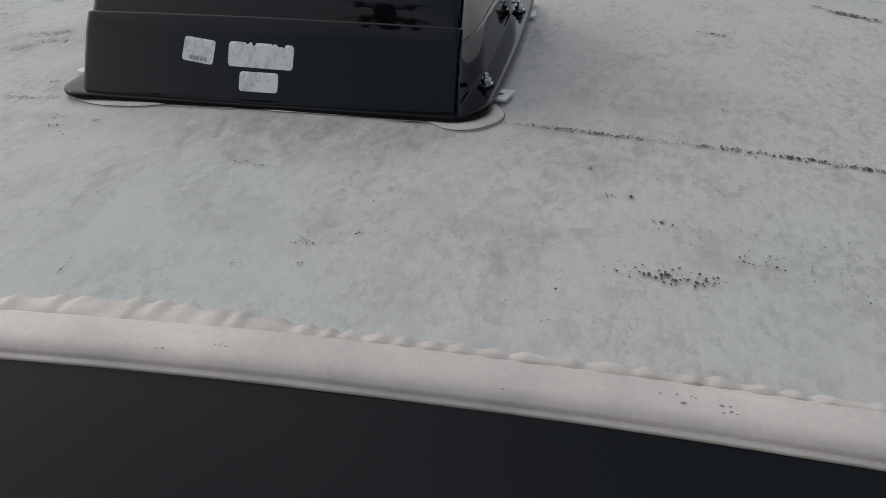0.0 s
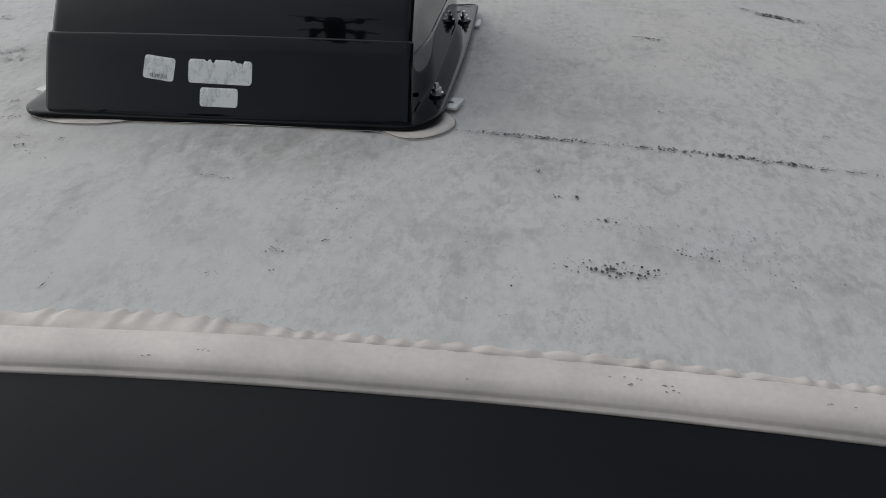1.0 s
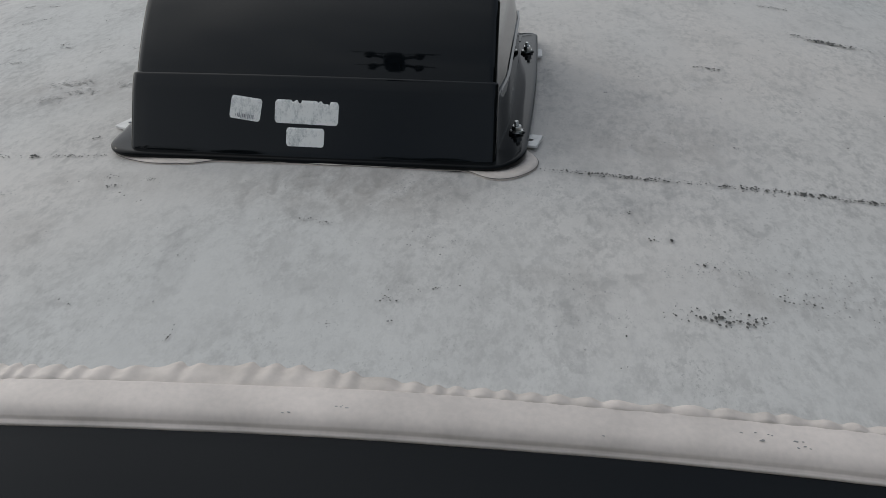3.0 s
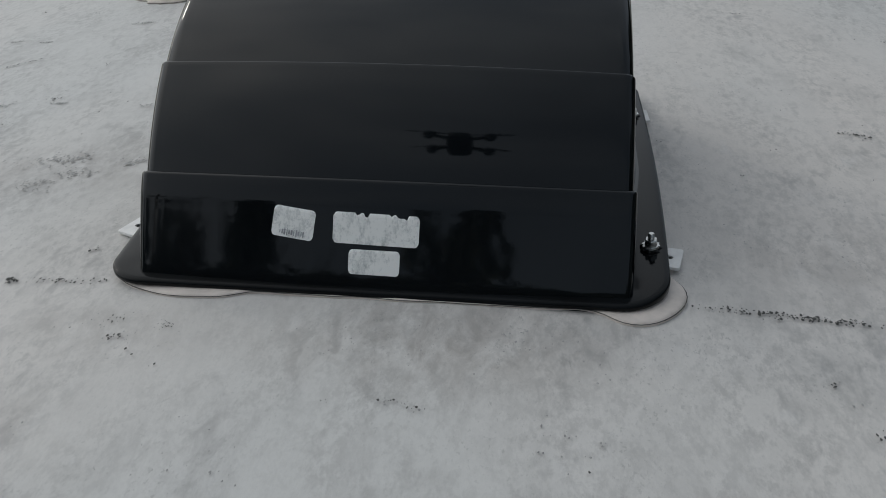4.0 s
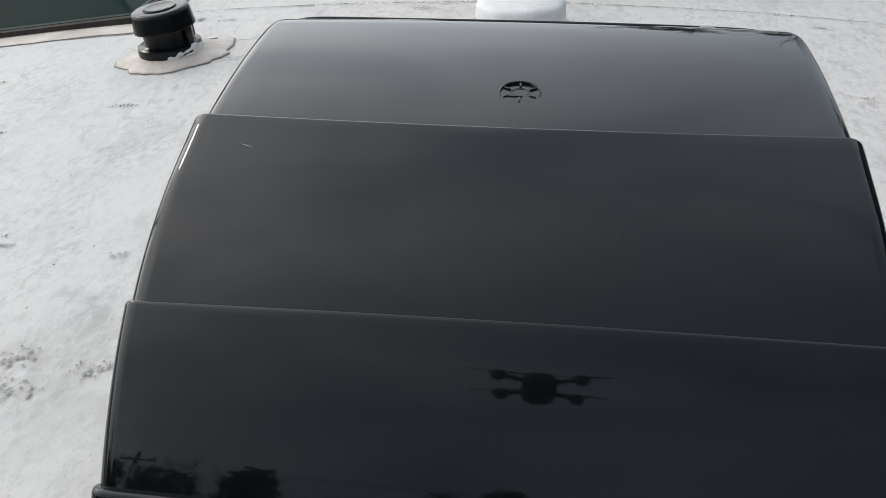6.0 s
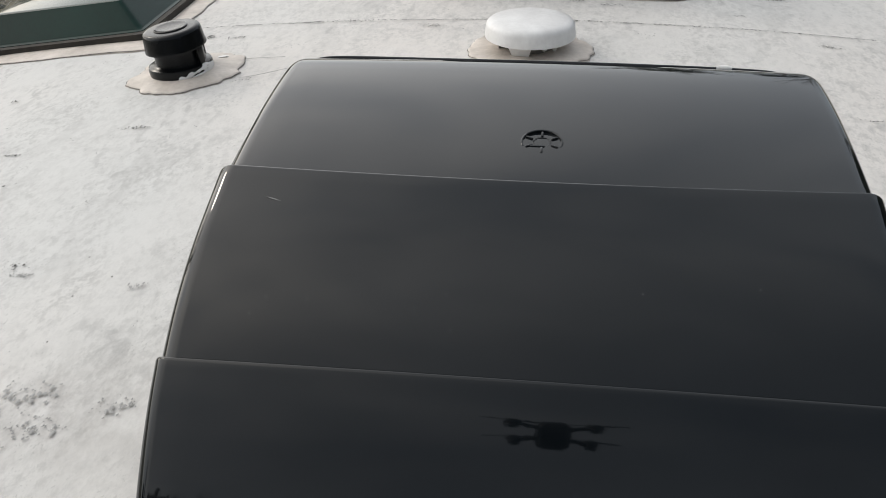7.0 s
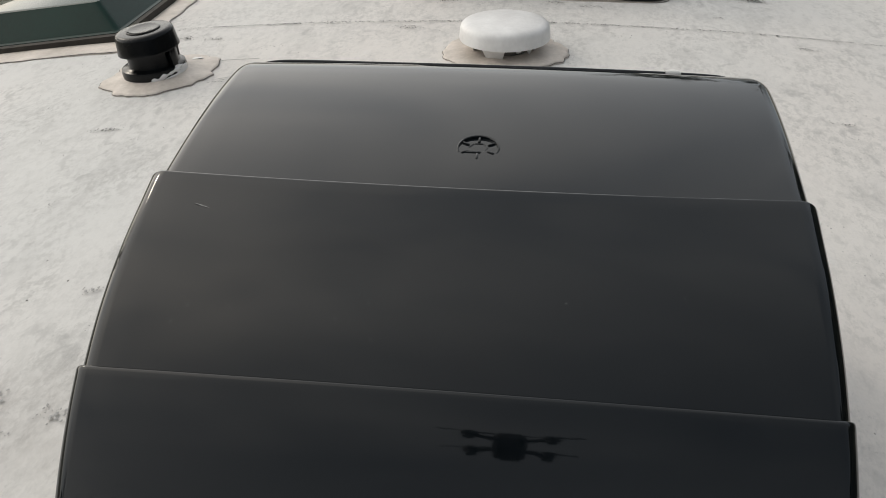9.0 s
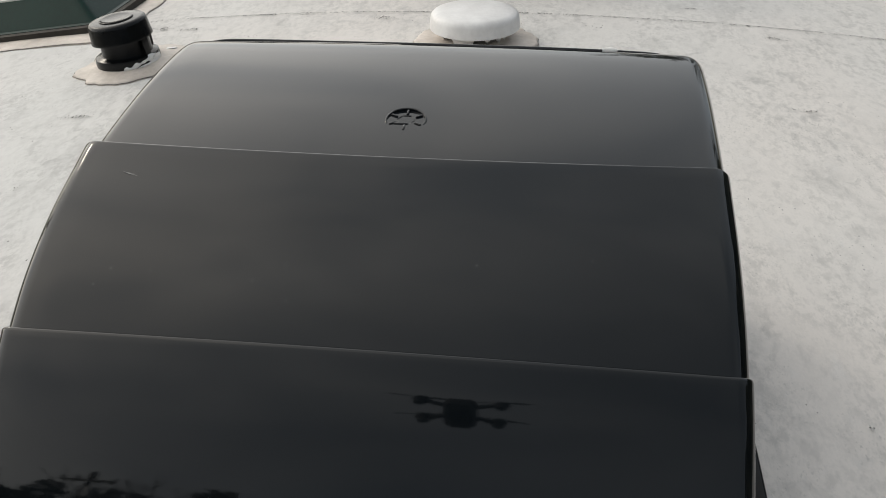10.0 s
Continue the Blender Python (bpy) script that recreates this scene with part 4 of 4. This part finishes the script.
            row.append((w * math.copysign(abs(ca) ** 0.45, ca), y, c + h * math.copysign(abs(sa) ** 0.55, sa)))
        rows.append(row)
    return data_of(name, *strip(rows, closed=True, cap=True), mat, 40)


def drone():
    d = thing("drone", pose(0.029, -0.301, 0.532), "small dark grey quadcopter drone hovering over the roof", "drone")
    body = part("body", drone_shell([(-0.1020, 0.0170, 0.012, 0.034), (-0.1000, 0.0215, 0.006, 0.040), (-0.090, 0.0235, 0.001, 0.044), (-0.060, 0.0245, 0.000, 0.047), (-0.020, 0.0235, 0.002, 0.046), (-0.004, 0.0190, 0.007, 0.041), (0.0, 0.0150, 0.012, 0.036)], M_DRONE, "body"), d)
    part("battery_door", finish("battery_door", block(0.030, 0.062, 0.0014, 0.0006, 2, (0, -0.066, -0.0008)), M_BLKMATT), body)
    part("sensor_window", finish("sensor_window", block(0.020, 0.012, 0.0012, 0.0005, 2, (0, -0.020, 0.0012)), M_NEAR_BLACK), body, "dark glassy sensor window")
    blade = []
    for k in range(15):
        t = k / 14
        r = 0.004 + 0.044 * t
        w = 0.0010 + 0.0015 * math.sin(math.pi * min(1, 0.12 + 0.9 * t)) ** 0.8
        tw = 0.0016 * (1 - t)
        blade.append([(r, -w, -tw), (r, 0, 0.0006), (r, w, tw), (r, 0, -0.0004)])
    ME_BLADE = data_of("blade", *strip(blade, closed=True, cap=True), M_DRONE, 40)
    pod = data_of("motor", *lathe([(0.0060, -0.018), (0.0085, -0.0165), (0.0098, -0.004), (0.0122, -0.002), (0.0128, 0.003), (0.0120, 0.010), (0.0060, 0.0118), (0.0025, 0.0150)], 24), M_BLKMATT, 40)
    for sx in (-1, 1):
        for y, mx, my, mz, turn in ((-0.026, 0.056, -0.018, 0.036, 8), (-0.080, 0.054, -0.096, 0.030, -10)):
            v, f = [], []
            line = smooth_line([(sx * 0.018, y, 0.026), (sx * 0.032, y + 0.25 * (my - y), 0.030), (sx * (mx - 0.006), my, mz - 0.002)], 4)
            for a, b in zip(line, line[1:]):
                tube(v, f, a, b, 0.0078 - 0.0022 * abs(a.x) / 0.06, 0.0078 - 0.0022 * abs(b.x) / 0.06, 8)
            arm = part("arm", data_of("arm", v, f, M_DRONE, 50), d)
            part("motor", pod, arm, "", pose(sx * mx, my, mz))
            for half in (0, 180):
                part("propeller_blade", ME_BLADE, arm, "", pose(sx * mx, my, mz + 0.0145, 0, 0, half + sx * turn))
    return d


drone()


# ---- mildew ----
def mildew(name, clusters, mat, seed, label):
    """Flat crusts scattered in patches. A patch: x, y, half length, half width, turn in degrees, count, largest radius."""
    rng = random.Random(seed)
    verts, faces = [], []
    for cx, cy, a, b, turn, count, big in clusters:
        t = radians(turn)
        for _ in range(count):
            u, w = rng.gauss(0, 0.45), rng.gauss(0, 0.45)
            if abs(u) > 1.1:
                u = rng.uniform(-1, 1)
            x = cx + a * u * math.cos(t) - b * w * math.sin(t)
            y = cy + a * u * math.sin(t) + b * w * math.cos(t)
            if not (LEFT < x < RIGHT and y > FRONT + 0.01) or (FL_X0 < x < FL_X1 and FL_Y0 < y < FL_Y1):
                continue
            r = 0.9 * big * rng.uniform(0.18, 1.0) ** 1.8 + 0.00035
            n = rng.randint(5, 8)
            k0, ph, sq = len(verts), rng.uniform(0, 6.3), rng.uniform(0.95, 1.7)
            verts.append((x, y, roof_z(x, y) + 0.0024))
            for k in range(n):
                q = r * rng.uniform(0.6, 1.15)
                px, py = x + q * 0.95 * math.cos(ph + 6.2832 * k / n), y + q * sq * math.sin(ph + 6.2832 * k / n)
                verts.append((px, py, roof_z(px, py) + 0.0019))
            for k in range(n):
                faces.append((k0, k0 + 1 + k, k0 + 1 + (k + 1) % n))
    me = bpy.data.meshes.new(name)
    me.from_pydata(verts, [], faces)
    me.materials.append(mat)
    return tagged(new(name, me), label, "mildew", kind="stuff")


def seam(y, x0, x1, step, gap, seed, big, count=7, wide=0.0035):
    """Patches along a joint below the membrane, with gaps."""
    rng, res, x = random.Random(seed), [], x0
    while x < x1:
        if rng.random() > gap:
            res.append((x, y + 0.003 * noise.noise((x * 7, y, 0)), step * 0.9, wide, 0, rng.randint(count // 2, count * 2), big * rng.uniform(0.5, 1.2)))
        x += step
    return res


DARK = [
    (0.452, -0.270, 0.027, 0.012, 0, 26, 0.0023), (0.420, -0.270, 0.042, 0.018, 0, 40, 0.0014), (0.470, -0.268, 0.022, 0.010, 0, 22, 0.0016),
    (0.145, -0.286, 0.012, 0.014, 40, 11, 0.0010), (0.153, -0.319, 0.002, 0.002, 0, 1, 0.0018), (0.102, -0.332, 0.009, 0.006, 0, 6, 0.0010), (-0.029, -0.363, 0.004, 0.008, 0, 5, 0.0009),
    (0.046, -0.152, 0.020, 0.004, -12, 11, 0.0014), (-0.011, -0.154, 0.005, 0.003, 0, 2, 0.0008), (0.386, -0.142, 0.008, 0.004, 15, 3, 0.0022), (0.408, -0.137, 0.005, 0.004, 0, 2, 0.0018), (0.367, -0.085, 0.010, 0.005, 10, 7, 0.0011), (0.437, -0.175, 0.004, 0.002, 0, 1, 0.0018),
    (0.515, -0.229, 0.03, 0.010, -10, 20, 0.0014), (0.60, -0.25, 0.05, 0.02, 0, 10, 0.0009), (0.186, -0.263, 0.006, 0.004, 0, 4, 0.0012), (0.435, -0.18, 0.012, 0.006, 0, 5, 0.0012),
    (0.746, 0.632, 0.050, 0.008, -10, 60, 0.0040), (0.70, 0.655, 0.02, 0.006, -20, 16, 0.003), (0.517, 0.419, 0.025, 0.007, -12, 22, 0.0020), (0.691, 0.827, 0.03, 0.008, -10, 18, 0.0024),
    (0.658, 0.158, 0.003, 0.003, 0, 2, 0.0018), (0.51, 0.115, 0.004, 0.003, 0, 3, 0.0015), (0.356, 0.272, 0.004, 0.003, 0, 3, 0.0014), (0.71, 0.10, 0.02, 0.006, 0, 8, 0.0016),
    (-0.215, -0.066, 0.014, 0.008, -8, 12, 0.0008), (-0.168, -0.072, 0.016, 0.007, 0, 12, 0.0007), (-0.200, -0.090, 0.014, 0.006, 0, 10, 0.0013), (-0.287, 0.047, 0.006, 0.004, 20, 6, 0.0016),
    (-0.695, 0.632, 0.035, 0.003, 32, 22, 0.0022), (-0.774, 0.766, 0.02, 0.006, 0, 14, 0.0018), (-0.546, 0.459, 0.02, 0.008, 0, 14, 0.0016), (-0.582, 0.370, 0.016, 0.006, 10, 14, 0.0016),
    (-0.568, 0.818, 0.024, 0.006, 4, 40, 0.0013), (-0.709, 0.744, 0.014, 0.004, 8, 14, 0.0013), (-0.824, 0.958, 0.010, 0.006, 0, 10, 0.0014), (-0.53, 0.60, 0.01, 0.006, 0, 4, 0.0012),
    (-0.595, 1.215, 0.028, 0.014, 0, 44, 0.0018), (-0.54, 1.20, 0.02, 0.008, 0, 20, 0.0016), (-0.207, 1.237, 0.035, 0.010, 0, 34, 0.0014), (-0.35, 1.268, 0.03, 0.008, 0, 14, 0.0012),
    (0.397, 1.469, 0.040, 0.012, -6, 110, 0.0024), (0.326, 1.342, 0.016, 0.006, 0, 16, 0.0014), (0.449, 1.211, 0.024, 0.007, -12, 36, 0.0013), (0.042, 1.390, 0.014, 0.007, 0, 30, 0.0017),
    (0.103, 1.372, 0.026, 0.012, -10, 34, 0.0014), (-0.156, 1.392, 0.022, 0.008, 0, 26, 0.0016), (0.50, 1.53, 0.02, 0.008, 0, 20, 0.0018), (0.437, 0.909, 0.02, 0.006, 0, 14, 0.0014),
    (0.16, 1.21, 0.018, 0.012, 0, 8, 0.0012), (-0.464, 0.99, 0.016, 0.004, 15, 10, 0.0012), (-0.41, 1.15, 0.02, 0.01, 0, 8, 0.0012),
]
DARK += [(0.365, 0.000, 0.040, 0.006, 3, 36, 0.0019), (0.495, 0.003, 0.034, 0.008, 0, 28, 0.0020), (0.575, 0.005, 0.048, 0.006, 0, 60, 0.0026), (0.645, 0.005, 0.028, 0.005, 0, 30, 0.0022), (0.330, 0.004, 0.030, 0.005, 0, 14, 0.0014), (0.52, -0.006, 0.05, 0.006, 0, 12, 0.0013)]
DARK += seam(0.003, 0.275, 1.28, 0.015, 0.14, 4, 0.0014, 9, 0.0060) + seam(-0.008, -1.1, -0.25, 0.018, 0.25, 5, 0.0015, 11, 0.0058)
DARK += seam(1.268, -0.62, 1.28, 0.013, 0.06, 6, 0.0011, 12) + seam(1.262, -1.1, -0.62, 0.02, 0.2, 8, 0.0012)
rs = random.Random(21)
DARK += [(rs.uniform(-1.0, 1.2), rs.uniform(-0.37, 1.6), 0.015, 0.010, rs.uniform(-30, 30), rs.randint(1, 2), 0.0010) for _ in range(190)]
mildew("mildew_spots", DARK, M_MOLD, 11, "black mildew specks crusted on the white roof membrane")
PALE = [(x, y, a * 1.5, b * 2.0, t, n, r * 0.7) for x, y, a, b, t, n, r in DARK[3:51]]
PALE += [
    (-0.425, 0.258, 0.040, 0.016, 5, 55, 0.0024), (-0.388, 0.218, 0.036, 0.015, 0, 60, 0.0025), (-0.336, 0.246, 0.024, 0.015, 10, 40, 0.0024), (-0.46, 0.25, 0.05, 0.02, 0, 40, 0.0020),
    (-0.528, 0.442, 0.018, 0.005, 0, 30, 0.0018), (-0.392, 0.423, 0.014, 0.010, 0, 20, 0.0018), (-0.43, 0.19, 0.04, 0.02, 0, 60, 0.0018), (-0.61, 0.445, 0.02, 0.01, 0, 20, 0.0018),
    (0.035, -0.080, 0.11, 0.035, 0, 60, 0.0008), (0.16, -0.075, 0.06, 0.03, -10, 40, 0.0009), (0.167, -0.172, 0.05, 0.03, 0, 20, 0.0011), (0.311, -0.251, 0.06, 0.03, -15, 26, 0.0011),
    (0.451, -0.191, 0.06, 0.025, 0, 60, 0.0011), (0.56, -0.20, 0.08, 0.04, 0, 80, 0.0012), (-0.105, -0.23, 0.08, 0.03, 0, 20, 0.0011), (-0.326, -0.108, 0.03, 0.015, 0, 24, 0.0014),
    (0.60, 0.30, 0.12, 0.08, 0, 40, 0.0014), (0.42, 0.55, 0.08, 0.06, 0, 26, 0.0013),
]
PALE += [(rs.uniform(-0.9, 1.1), rs.uniform(-0.38, 1.5), 0.05, 0.03, rs.uniform(-30, 30), rs.randint(2, 7), 0.0010) for _ in range(150)]
mildew("mildew_spots", PALE, M_MOLDPALE, 12, "grey faded mildew specks on the white roof membrane")


def hairline(name, points, width, mat, label):
    """A fine crack in the membrane, drawn as a shallow ribbon."""
    line = smooth_line([(x, y, 0) for x, y in points], 10)
    rows = []
    for i, p in enumerate(line):
        d = (line[min(i + 1, len(line) - 1)] - line[max(i - 1, 0)]).normalized()
        w = width * (0.6 + 0.5 * noise.noise((i * 0.4, width * 900, 0)))
        rows.append([(p.x - d.y * w * s, p.y + d.x * w * s, roof_z(p.x, p.y) + (0.0022 if s == 0 else 0.0017)) for s in (-1, 0, 1)])
    return tagged(new(name, data_of(name, *strip(rows), mat, 80)), label, "crack")


hairline("crack", [(-0.488, 1.085), (-0.46, 1.087), (-0.425, 1.088)], 0.0006, M_MOLDPALE, "fine crack in the membrane beside the plumbing vent")
hairline("crack", [(-0.497, 1.020), (-0.474, 1.000), (-0.440, 1.012), (-0.395, 1.040), (-0.350, 1.060)], 0.0006, M_MOLDPALE, "fine curved crack in the membrane beside the plumbing vent")


def trim_marks():
    """Little rubbed and mouldy marks on the edge trim."""
    rng = random.Random(31)
    verts, faces = [], []
    for cx, out, n, spread in ((0.4408, 0.0080, 1, 0.001), (0.4505, 0.0094, 2, 0.005), (0.4729, 0.0123, 2, 0.003), (0.4460, 0.0134, 3, 0.008), (0.4767, 0.0160, 3, 0.008), (0.427, 0.0090, 2, 0.006), (0.1375, 0.0131, 4, 0.005), (0.0973, 0.0185, 2, 0.004), (0.332, 0.0200, 1, 0.004), (-0.13, 0.012, 3, 0.02), (0.58, 0.012, 3, 0.03)):
        for _ in range(n):
            x, o = cx + rng.gauss(0, spread * 0.5), out + rng.gauss(0, 0.0006)
            o *= 1.35
            y, z = front_y(x) - o, roof_z(x, front_y(x)) + 0.0041 - 9.0 * max(0, o - 0.012) ** 2 + 0.0006
            r = rng.uniform(0.0005, 0.0014)
            k0 = len(verts)
            verts.append((x, y, z + 0.0002))
            for k in range(6):
                a = 1.0472 * k
                q = r * rng.uniform(0.6, 1.1)
                verts.append((x + 1.8 * q * math.cos(a), y + 0.7 * q * math.sin(a), z - 0.0002 + 0.25 * q * math.sin(a)))
            faces += [(k0, k0 + 1 + k, k0 + 1 + (k + 1) % 6) for k in range(6)]
    me = bpy.data.meshes.new("trim_marks")
    me.from_pydata(verts, [], faces)
    me.materials.append(M_MOLDPALE)
    tagged(new("trim_marks", me), "small grey scuffs on the white edge trim", "marks", kind="stuff")


trim_marks()


# ---- the yard round the trailer ----
def build_ground():
    rows = []
    for i in range(61):
        a = (i / 30 - 1)
        y = 1500 * math.copysign(abs(a) ** 2.6, a)
        rows.append([(1500 * math.copysign(abs(j / 30 - 1) ** 2.6, j / 30 - 1), y, GROUND_Z + 0.05 * noise.noise((j * 1.7, i * 1.7, 0))) for j in range(61)])
    tagged(new("ground", data_of("ground", *strip(rows), M_GROUND, 80)), "dull winter grass round the trailer", "ground", kind="structure")


build_ground()


def build_bounce_slab():
    """An unseen pale slab beside and before the trailer, added to brighten the cap's reflection."""
    bm = bmesh.new()
    bmesh.ops.create_cube(bm, size=1, matrix=Matrix.Translation((-5.9, -3.0, GROUND_Z + 0.06)) @ Matrix.Diagonal((8.0, 14.0, 0.16, 1)))
    bmesh.ops.bevel(bm, geom=bm.edges[:], offset=0.02, segments=2, affect="EDGES")
    tagged(new("pavement", finish("pavement", bm, M_BOUNCE_SLAB)), "unseen pale slab added to lighten the front cap's reflection", "pavement", kind="structure")


build_bounce_slab()


def grow(verts, faces, rng, p, d, length, r, depth):
    if depth == 0 or r < 0.004:
        return
    q = p
    for s in range(3):
        d = (d + Vector((rng.uniform(-1, 1), rng.uniform(-1, 1), rng.uniform(-0.3, 0.7))) * 0.16).normalized()
        e = q + d * length / 3
        tube(verts, faces, q, e, r * (1 - 0.14 * s), r * (0.86 - 0.14 * s), 5 if depth > 2 else 3)
        q = e
        if depth < 6 or s > 0:
            side = Vector((rng.uniform(-1, 1), rng.uniform(-1, 1), rng.uniform(0.1, 0.9))).normalized()
            grow(verts, faces, rng, q, (d + side * 0.9).normalized(), length * rng.uniform(0.55, 0.75), r * 0.5, depth - 1)
    grow(verts, faces, rng, q, d, length * 0.72, r * 0.58, depth - 1)


def bare_tree(seed, height):
    rng = random.Random(seed)
    verts, faces = [], []
    grow(verts, faces, rng, Vector((0, 0, -0.1)), Vector((0, 0, 1)), height * 0.34, height * 0.022, 6)
    me = bpy.data.meshes.new("trunk")
    me.from_pydata(verts, [], faces)
    me.materials.append(M_BARK)
    return me


def evergreen_tree(seed, height, clumps, taper=0.6):
    rng = random.Random(seed)
    tv, tf, verts, faces = [], [], [], []
    tube(tv, tf, Vector((0, 0, -0.1)), Vector((0, 0, height * 0.95)), height * 0.02, 0.02, 8)
    for _ in range(clumps):
        h = rng.uniform(0.12, 1.0)
        a = rng.uniform(0, 6.2832)
        reach = height * 0.27 * (1.02 - h) ** taper * (0.9 + 0.7 * noise.noise((math.cos(a) * 1.5, math.sin(a) * 1.5, h * 7 + seed))) + 0.12
        q = reach * math.sqrt(rng.uniform(0.1, 1))
        c = Vector((q * math.cos(a), q * math.sin(a), h * height - 0.25 * q))
        for _ in range(5):
            d = Vector((rng.gauss(0, 1), rng.gauss(0, 1), rng.gauss(-0.2, 0.5))).normalized() * rng.uniform(0.2, 0.5)
            e = d.orthogonal().normalized() * 0.09
            k = len(verts)
            verts.extend([tuple(c - e), tuple(c + e), tuple(c + d)])
            faces.append((k, k + 1, k + 2))
    trunk, crown = bpy.data.meshes.new("trunk"), bpy.data.meshes.new("crown")
    trunk.from_pydata(tv, [], tf)
    trunk.materials.append(M_BARK)
    crown.from_pydata(verts, [], faces)
    crown.materials.append(M_LEAF)
    return trunk, crown


ever = thing("evergreen_tree", pose(-7.4, -17.5, GROUND_Z), "broad dark evergreen tree at the edge of the yard", "tree", "evergreen trees round the yard")
trunk_me, crown_me = evergreen_tree(3, 10.0, 470)
part("trunk", trunk_me, ever)
part("crown", crown_me, ever)
rt = random.Random(8)
# (1.9, 14.5) and (4.0, 15.5) are unseen, added to darken the flange's reflections
for x, y, size in ((1.9, 14.5, 0.67), (4.0, 15.5, 0.70), (-0.4, -19.4, 1.08), (-1.2, -20.2, 1.02), (-2.4, -20.5, 1.05), (-8.4, -19.1, 0.98), (-9.9, -17.9, 0.92), (-11.2, -18.6, 0.95), (-12.9, -17.4, 0.92), (-18.5, -24.0, 1.0), (5.5, -30, 0.9)):
    copy_thing(ever, pose(x, y, GROUND_Z, 0, 0, 50 * x) @ Matrix.Scale(size, 4))
dense = thing("evergreen_tree", pose(-48, -26.0, GROUND_Z), "dense dark evergreen tree in a row behind the yard", "tree", "evergreen row behind the yard")
trunk_me, crown_me = evergreen_tree(9, 6.0, 2600, 0.32)
part("trunk", trunk_me, dense)
part("crown", crown_me, dense)
for k in range(52):
    x = -46 + 1.7 * k + rt.uniform(-0.5, 0.5)
    copy_thing(dense, pose(x, -25 - rt.uniform(0, 3), GROUND_Z - 0.2, 0, 0, rt.uniform(0, 360)) @ Matrix.Scale(rt.uniform(1.60, 1.82), 4))
# unseen row at the right, added to darken reflections along the cover's right edges
for k in range(13):
    copy_thing(dense, pose(12 + rt.uniform(-0.8, 0.8), -7.5 + 1.75 * k, GROUND_Z - 0.2, 0, 0, rt.uniform(0, 360)) @ Matrix.Scale(rt.uniform(1.35, 1.65), 4))
for k in range(6):
    copy_thing(ever, pose(-11.5 + 1.7 * k, 9.6 + 1.1 * k, GROUND_Z, 0, 0, 70 * k) @ Matrix.Scale(0.38, 4))
bare = thing("bare_tree", pose(-19.0, -18.0, GROUND_Z), "leafless grey-brown tree with fine twigs", "tree", "bare trees round the yard")
part("trunk", bare_tree(5, 12.0), bare)
for x, y, turn in ((16, 10, 40), (14, 19, 120), (-30, 30, 200), (3, 30, 260), (18, -16, 310), (-16, 9, 75)):
    copy_thing(bare, pose(x, y, GROUND_Z, 0, 0, turn))
for x, y, turn, size in ((-8.8, -17.2, 20, 0.82), (-6.0, -17.5, 140, 0.80), (-10.2, -18.5, 250, 0.84), (-3.0, -21.0, 60, 0.80), (7.2, 17.5, 90, 0.80)):
    copy_thing(bare, pose(x, y, GROUND_Z, 0, 0, turn) @ Matrix.Scale(size, 4))


def chain_link():
    """Wire mesh fence on posts, beside the trailer."""
    f = thing("chain_link_fence", pose(-6.8, 10.5, GROUND_Z, 0, 0, 33), "grey galvanised chain-link fence on round posts", "fence")
    verts, faces = [], []
    w, h, g = 8.0, 1.5, 0.075
    n = int((w + h) / g)
    for k in range(n):
        for s in (1, -1):
            x0 = -w / 2 - h + k * g if s > 0 else -w / 2 + k * g
            a, b = Vector((x0, 0.002 * s, 0.03)), Vector((x0 + s * h, 0.002 * s, h))
            lo, hi = (-w / 2, w / 2)
            if min(a.x, b.x) < lo or max(a.x, b.x) > hi:
                continue
            tube(verts, faces, a, b, 0.0022, 0.0022, 3)
    me = bpy.data.meshes.new("wire_mesh")
    me.from_pydata(verts, [], faces)
    me.materials.append(M_WIRE)
    part("wire_mesh", me, f)
    for k in range(4):
        part("post", data_of("post", *lathe([(0.025, -0.2), (0.025, 1.55), (0.01, 1.58)], 12), M_WIRE), f, "", pose(-w / 2 + w / 3 * k, 0.03, 0))
    v2, f2 = [], []
    tube(v2, f2, Vector((-w / 2, 0.03, 1.5)), Vector((w / 2, 0.03, 1.5)), 0.018, 0.018, 8)
    part("top_rail", data_of("top_rail", v2, f2, M_WIRE), f)


chain_link()


def utility_pole():
    """A wooden pole with a crossarm, its insulators and two sagging cables."""
    p = thing("utility_pole", pose(-11.2, -16.7, GROUND_Z - 0.65, 0, 0, 12), "weathered wooden utility pole with a crossarm and cables", "utility pole")
    part("pole", data_of("pole", *lathe([(0.15, 0.2), (0.14, 4.0), (0.11, 10.6), (0.09, 10.7)], 14), M_BARK), p)
    part("crossarm", finish("crossarm", block(2.2, 0.12, 0.13, 0.01, 1, (0, 0.12, 9.9)), M_BARK), p)
    part("transformer", data_of("transformer", *lathe([(0.20, 8.6), (0.24, 8.65), (0.24, 9.4), (0.20, 9.48)], 18), M_WIRE), p, "grey steel transformer can", pose(0.32, 0, 0))
    for x in (-1.0, -0.4, 1.0):
        part("insulator", data_of("insulator", *lathe([(0.03, 0), (0.06, 0.05), (0.04, 0.12), (0.06, 0.17), (0.02, 0.25)], 12), M_BLKMATT), p, "", pose(x, 0.12, 10.03))
        v, f = [], []
        line = [Vector((x + 34 * t, 0.12, 10.2 + 5.0 * t * (t - 1))) for t in (k / 16 for k in range(17))]
        for a, b in zip(line, line[1:]):
            tube(v, f, a, b, 0.007, 0.007, 4)
        part("cable", data_of("cable", v, f, M_BLKMATT), p, "black sagging cable")


utility_pole()
